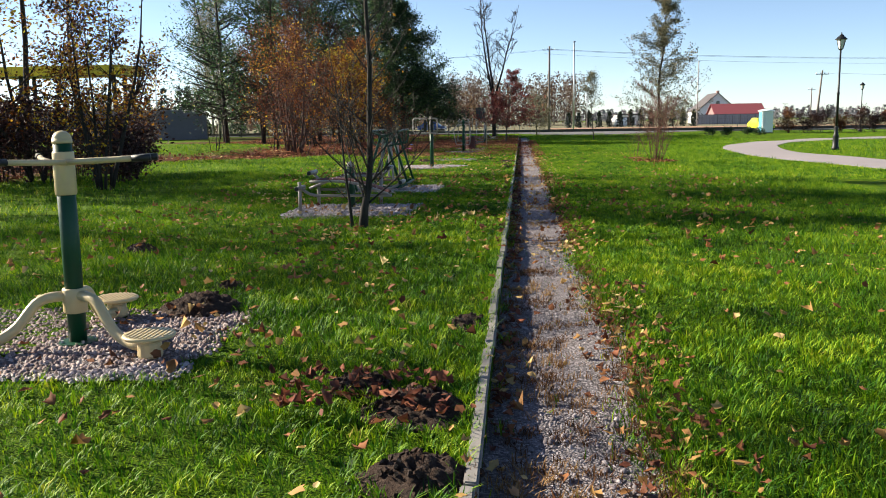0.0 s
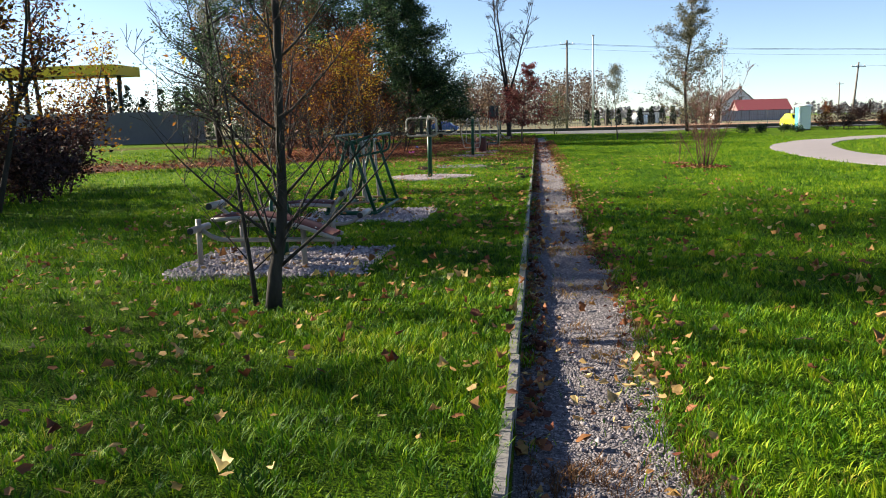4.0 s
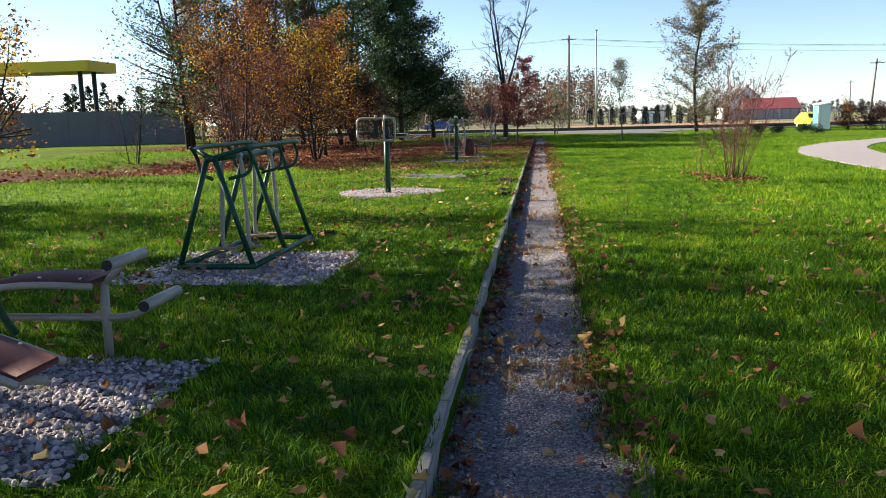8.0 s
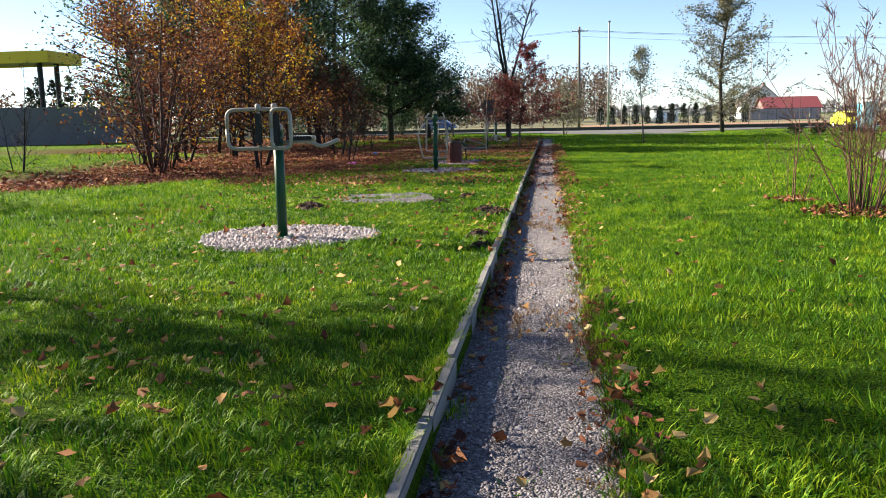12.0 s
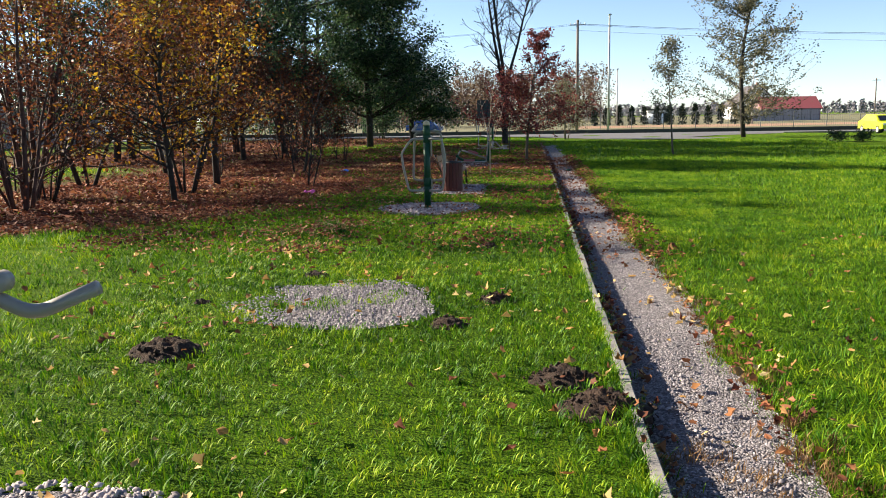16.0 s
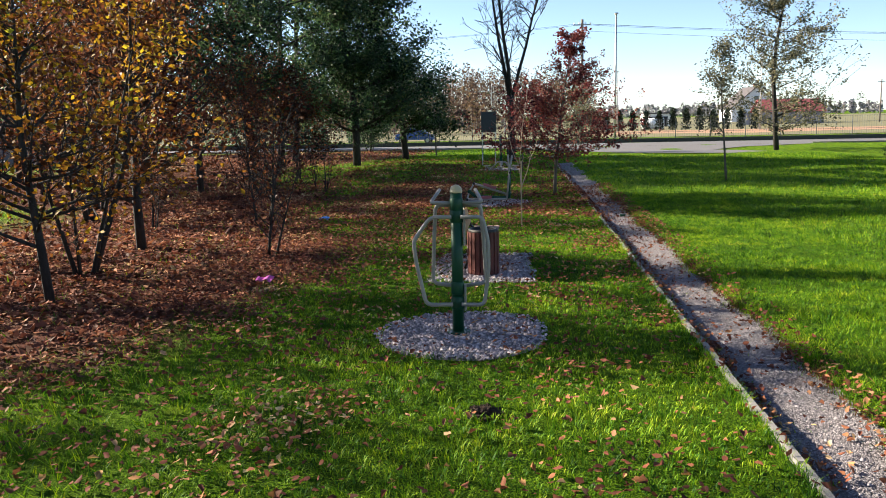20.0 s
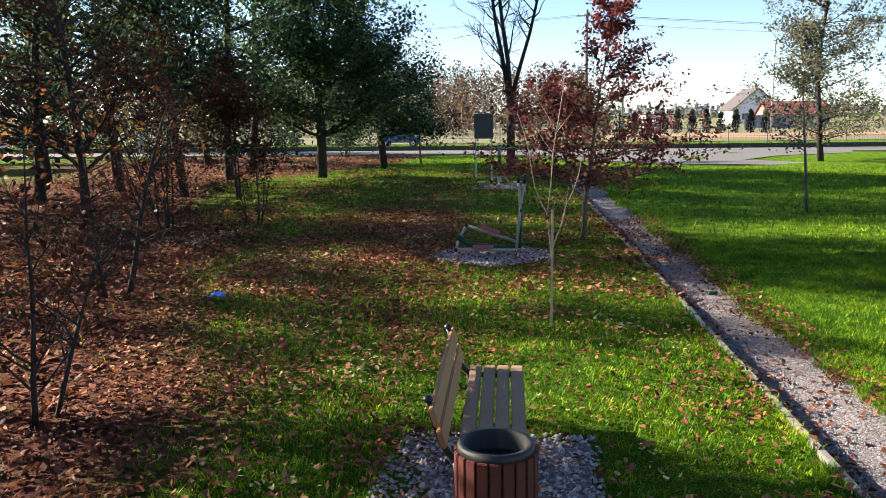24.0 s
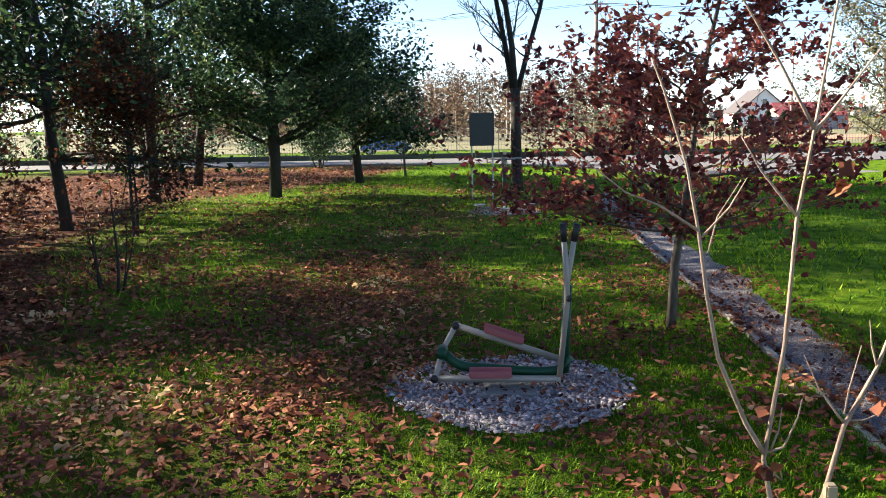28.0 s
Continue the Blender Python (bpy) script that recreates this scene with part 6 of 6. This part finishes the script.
def fallen(name, n, x0, x1, y0, y1, size, seed, weight, lift, label, pts=10, mat=LITTER):
    """Fallen leaves: lobed, curled blades lying at odd angles."""
    rg = np.random.default_rng(seed)
    x, y = rg.uniform(x0, x1, n), rg.uniform(y0, y1, n)
    ok = rg.uniform(0, 1, n) < weight(x, y)
    x, y = x[ok], y[ok]
    n = len(x)
    rad = np.array([1.15, 0.7, 0.98, 0.62, 0.85, 0.5, 0.85, 0.62, 0.98, 0.7] if pts == 10 else [1.05, 0.75, 0.7, 0.9, 0.7, 0.75])
    th = np.linspace(0, 2 * np.pi, pts + 1)[:-1]
    s = size * rg.uniform(0.55, 1.2, n)
    rr = rad[None] * rg.uniform(0.75, 1.2, (n, pts)) * s[:, None]
    lx, ly = rr * np.cos(th), rr * np.sin(th) * rg.uniform(0.55, 1.0, (n, 1))
    curl = rg.uniform(-0.4, 2.2, (n, 1)) / np.maximum(s[:, None], 1e-3)
    lz = curl * ly ** 2 + 0.5 * curl * lx ** 2 * rg.uniform(-0.5, 1, (n, 1)) + rg.normal(0, 0.09, (n, pts)) * s[:, None]
    tilt, az, az2 = rg.normal(0, 0.5, n), rg.uniform(0, 6.283, n), rg.uniform(0, 6.283, n)
    P = np.stack([lx, ly, lz], -1)
    c, q = np.cos(az)[:, None], np.sin(az)[:, None]
    X, Y, Z = P[..., 0] * c - P[..., 1] * q, P[..., 0] * q + P[..., 1] * c, P[..., 2]
    c, q = np.cos(tilt)[:, None], np.sin(tilt)[:, None]
    Y, Z = Y * c - Z * q, Y * q + Z * c
    c, q = np.cos(az2)[:, None], np.sin(az2)[:, None]
    X, Y = X * c - Y * q, X * q + Y * c
    onpath = (x > 0.0) & (x < 0.7)
    z = ground_z(x, y) + np.where(onpath, 0.05, lift(x, y)) + rg.uniform(0, 0.02, n)
    V = np.stack([X + x[:, None], Y + y[:, None], Z + z[:, None]], -1).reshape(-1, 3)
    k = pts * np.arange(n)[:, None]
    F = np.concatenate([np.concatenate([k, k + i, k + i + 1], 1) for i in range(1, pts - 1)], 1).reshape(-1, 3)
    me = np_mesh(name, V, F, 3)
    solo(name, me, mat, label, "leaves", "stuff")


def sparse(x, y):
    near = np.interp(y, [0, 20, 30, 38, 45, 50, 60], [0.35, 0.3, 0.22, 0.3, 0.4, 0.62, 0.75])
    patchy = 0.35 + 0.9 * np.clip(np.sin(x * 1.9 + np.sin(y * 0.7) * 2) * np.sin(y * 1.1 + x * 0.6), 0, 1)
    side = np.where(x > 1.2, np.interp(y, [0, 25, 60], [0.5, 0.28, 0.2]), 1.0)
    edge = np.where((x > 0.02) & (x < 0.2), 3.2, np.where((x > 0.66) & (x < 1.0), 2.6, 1.0))
    side = np.where((x < -3.2) & (y > 38), 2.0, side)
    return np.clip(near * patchy * side * edge, 0, 1)


fallen("fallen_leaves", 26000, -6.5, 5.0, 4.5, 40, 0.04, 61, sparse, lambda x, y: 0.085, "scattered brown and yellow autumn leaves on the grass", 10, LITTER_PALE)
fallen("fallen_leaves", 62000, -7.0, 1.2, 38, 64, 0.034, 62, sparse, lambda x, y: 0.075, "many brown autumn leaves on the grass", 6)
fallen("fallen_leaves", 30000, -9.5, 0.2, 54, 82, 0.052, 68, lambda x, y: np.clip(0.95 - 0.02 * (y - 55), 0.3, 1) * (0.45 + 0.55 * np.sin(x * 1.3 + np.sin(y * 0.8) * 2) * np.sin(y * 0.9)), lambda x, y: 0.075, "brown autumn leaves strewn over the far lawn", 6)
fallen("fallen_leaves", 1700, -3.5, 5.5, 12.5, 25, 0.047, 71, lambda x, y: 0.35 + 0.5 * np.sin(x * 1.7 + y * 0.6) * np.sin(y * 0.9), lambda x, y: 0.085, "large brown and tan leaves lying on the lawn", 10, LITTER_PALE)
fallen("fallen_leaves", 1700, 0.01, 0.17, 4.5, 44, 0.036, 66, lambda x, y: 0.25 + 0.7 * (np.sin(y * 1.3) * np.sin(y * 0.37 + 1) > 0), lambda x, y: 0.05, "brown leaves drifted against the kerb")
fallen("fallen_leaves", 1500, 0.66, 1.05, 4.5, 44, 0.03, 67, lambda x, y: 0.15 + 0.75 * (np.sin(y * 1.1 + 2) * np.sin(y * 0.41) > 0), lambda x, y: 0.07, "brown leaves along the path's grassy edge")
fallen("fallen_leaves", 520, 0.55, 1.25, 4.5, 10.5, 0.03, 69, lambda x, y: np.clip(1.1 - np.abs(x - 0.9) * 2.4, 0, 1), lambda x, y: 0.06, "brown leaves heaped along the gravel's edge", 10, LITTER_PALE)
fallen("fallen_leaves", 260, -1.1, -0.2, 6.3, 7.8, 0.04, 70, lambda x, y: 0.8 * (np.hypot(x + 0.6, (y - 7.1) * 1.2) < 0.55), lambda x, y: 0.1, "brown leaves round the dug earth")
fallen("leaf_carpet", 46000, -13, -3.6, 30, 66, 0.055, 63, lambda x, y: litter_at(x, y) ** 0.7, lambda x, y: 0.015, "thick carpet of brown leaves under the grove", 6)
fallen("leaf_carpet", 16000, -24, -7, 18, 100, 0.09, 64, lambda x, y: litter_at(x, y) ** 0.7, lambda x, y: 0.015, "carpet of brown leaves further under the trees", 6)
fallen("mulch", 900, 3.9, 5.8, 31.6, 34.6, 0.05, 65, lambda x, y: (np.hypot(x - 4.85, (y - 32.6) * 1.1) < 0.75) * 0.9 + (np.hypot(x - 4.4, y - 34.2) < 0.4) * 0.8, lambda x, y: 0.05, "pale straw and leaves under the bare shrub")


def tufts(name, n, place, h, seed, mat, label):
    """Dry or rank grass in single spreading tufts."""
    rg = np.random.default_rng(seed)
    p = np.repeat(np.array(place(rg, n)), 18, 0)
    m = len(p)
    x, y = p[:, 0] + rg.normal(0, 0.022, m), p[:, 1] + rg.normal(0, 0.022, m)
    a, hh = rg.uniform(0, 6.283, m), h * rg.uniform(0.4, 1.2, m)
    l = hh * rg.uniform(0.2, 1.0, m)
    v, f = strips(x, y, ground_z(x, y), hh, np.cos(a) * l, np.sin(a) * l, 0.006)
    me = np_mesh(name, v, f, 3)
    solo(name, me, mat, label, "grass", "stuff")


THATCH = leafy("dead_thatch", [(0.0, (0.05, 0.025, 0.013)), (0.5, (0.13, 0.065, 0.03)), (1.0, (0.26, 0.15, 0.07))], 0.2, 0.8)
DRY = leafy("dry_grass", [(0.0, (0.12, 0.06, 0.025)), (0.5, (0.24, 0.14, 0.06)), (1.0, (0.4, 0.28, 0.13))], 0.3, 0.7)
tufts("dry_tufts", 380, lambda rg, n: list(zip(rg.choice([0.12, 0.3, 0.45, 0.62, 0.8], n) + rg.normal(0, 0.07, n), rg.choice([5.6, 6.1, 6.5, 7.0, 7.9, 8.8, 10.0, 11.6], n) + rg.normal(0, 0.12, n))), 0.075, 76, THATCH, "matted dead weeds on the gravel path")
tufts("dry_tufts", 420, lambda rg, n: [(rg.uniform(0.02, 0.9), y) for y in rg.choice([6.3, 7.6, 8.4, 9.2, 10.6, 13.8, 15.8, 18.1, 23.0, 26.5, 32.2], n) + rg.normal(0, 0.25, n)], 0.09, 71, DRY, "dry brown weeds on the gravel path")
tufts("kerb_tufts", 1300, lambda rg, n: list(zip(-0.095 + rg.normal(0, 0.02, n), rg.uniform(4.5, 58, n))), 0.1, 72, GRASS, "longer grass leaning over the kerb")
tufts("kerb_tufts", 120, lambda rg, n: list(zip(0.03 + np.abs(rg.normal(0, 0.03, n)), rg.uniform(5, 50, n))), 0.12, 73, GRASS, "weeds in the joint of the kerb")
tufts("edge_tufts", 900, lambda rg, n: list(zip(0.84 + np.abs(rg.normal(0, 0.09, n)), rg.uniform(4.5, 56, n))), 0.12, 74, GRASS, "rank grass along the gravel's edge")
tufts("edge_thatch", 1500, lambda rg, n: list(zip(rg.normal(0.86, 0.06, n), rg.uniform(4.5, 60, n))), 0.06, 75, THATCH, "dead brown thatch along the gravel's edge")
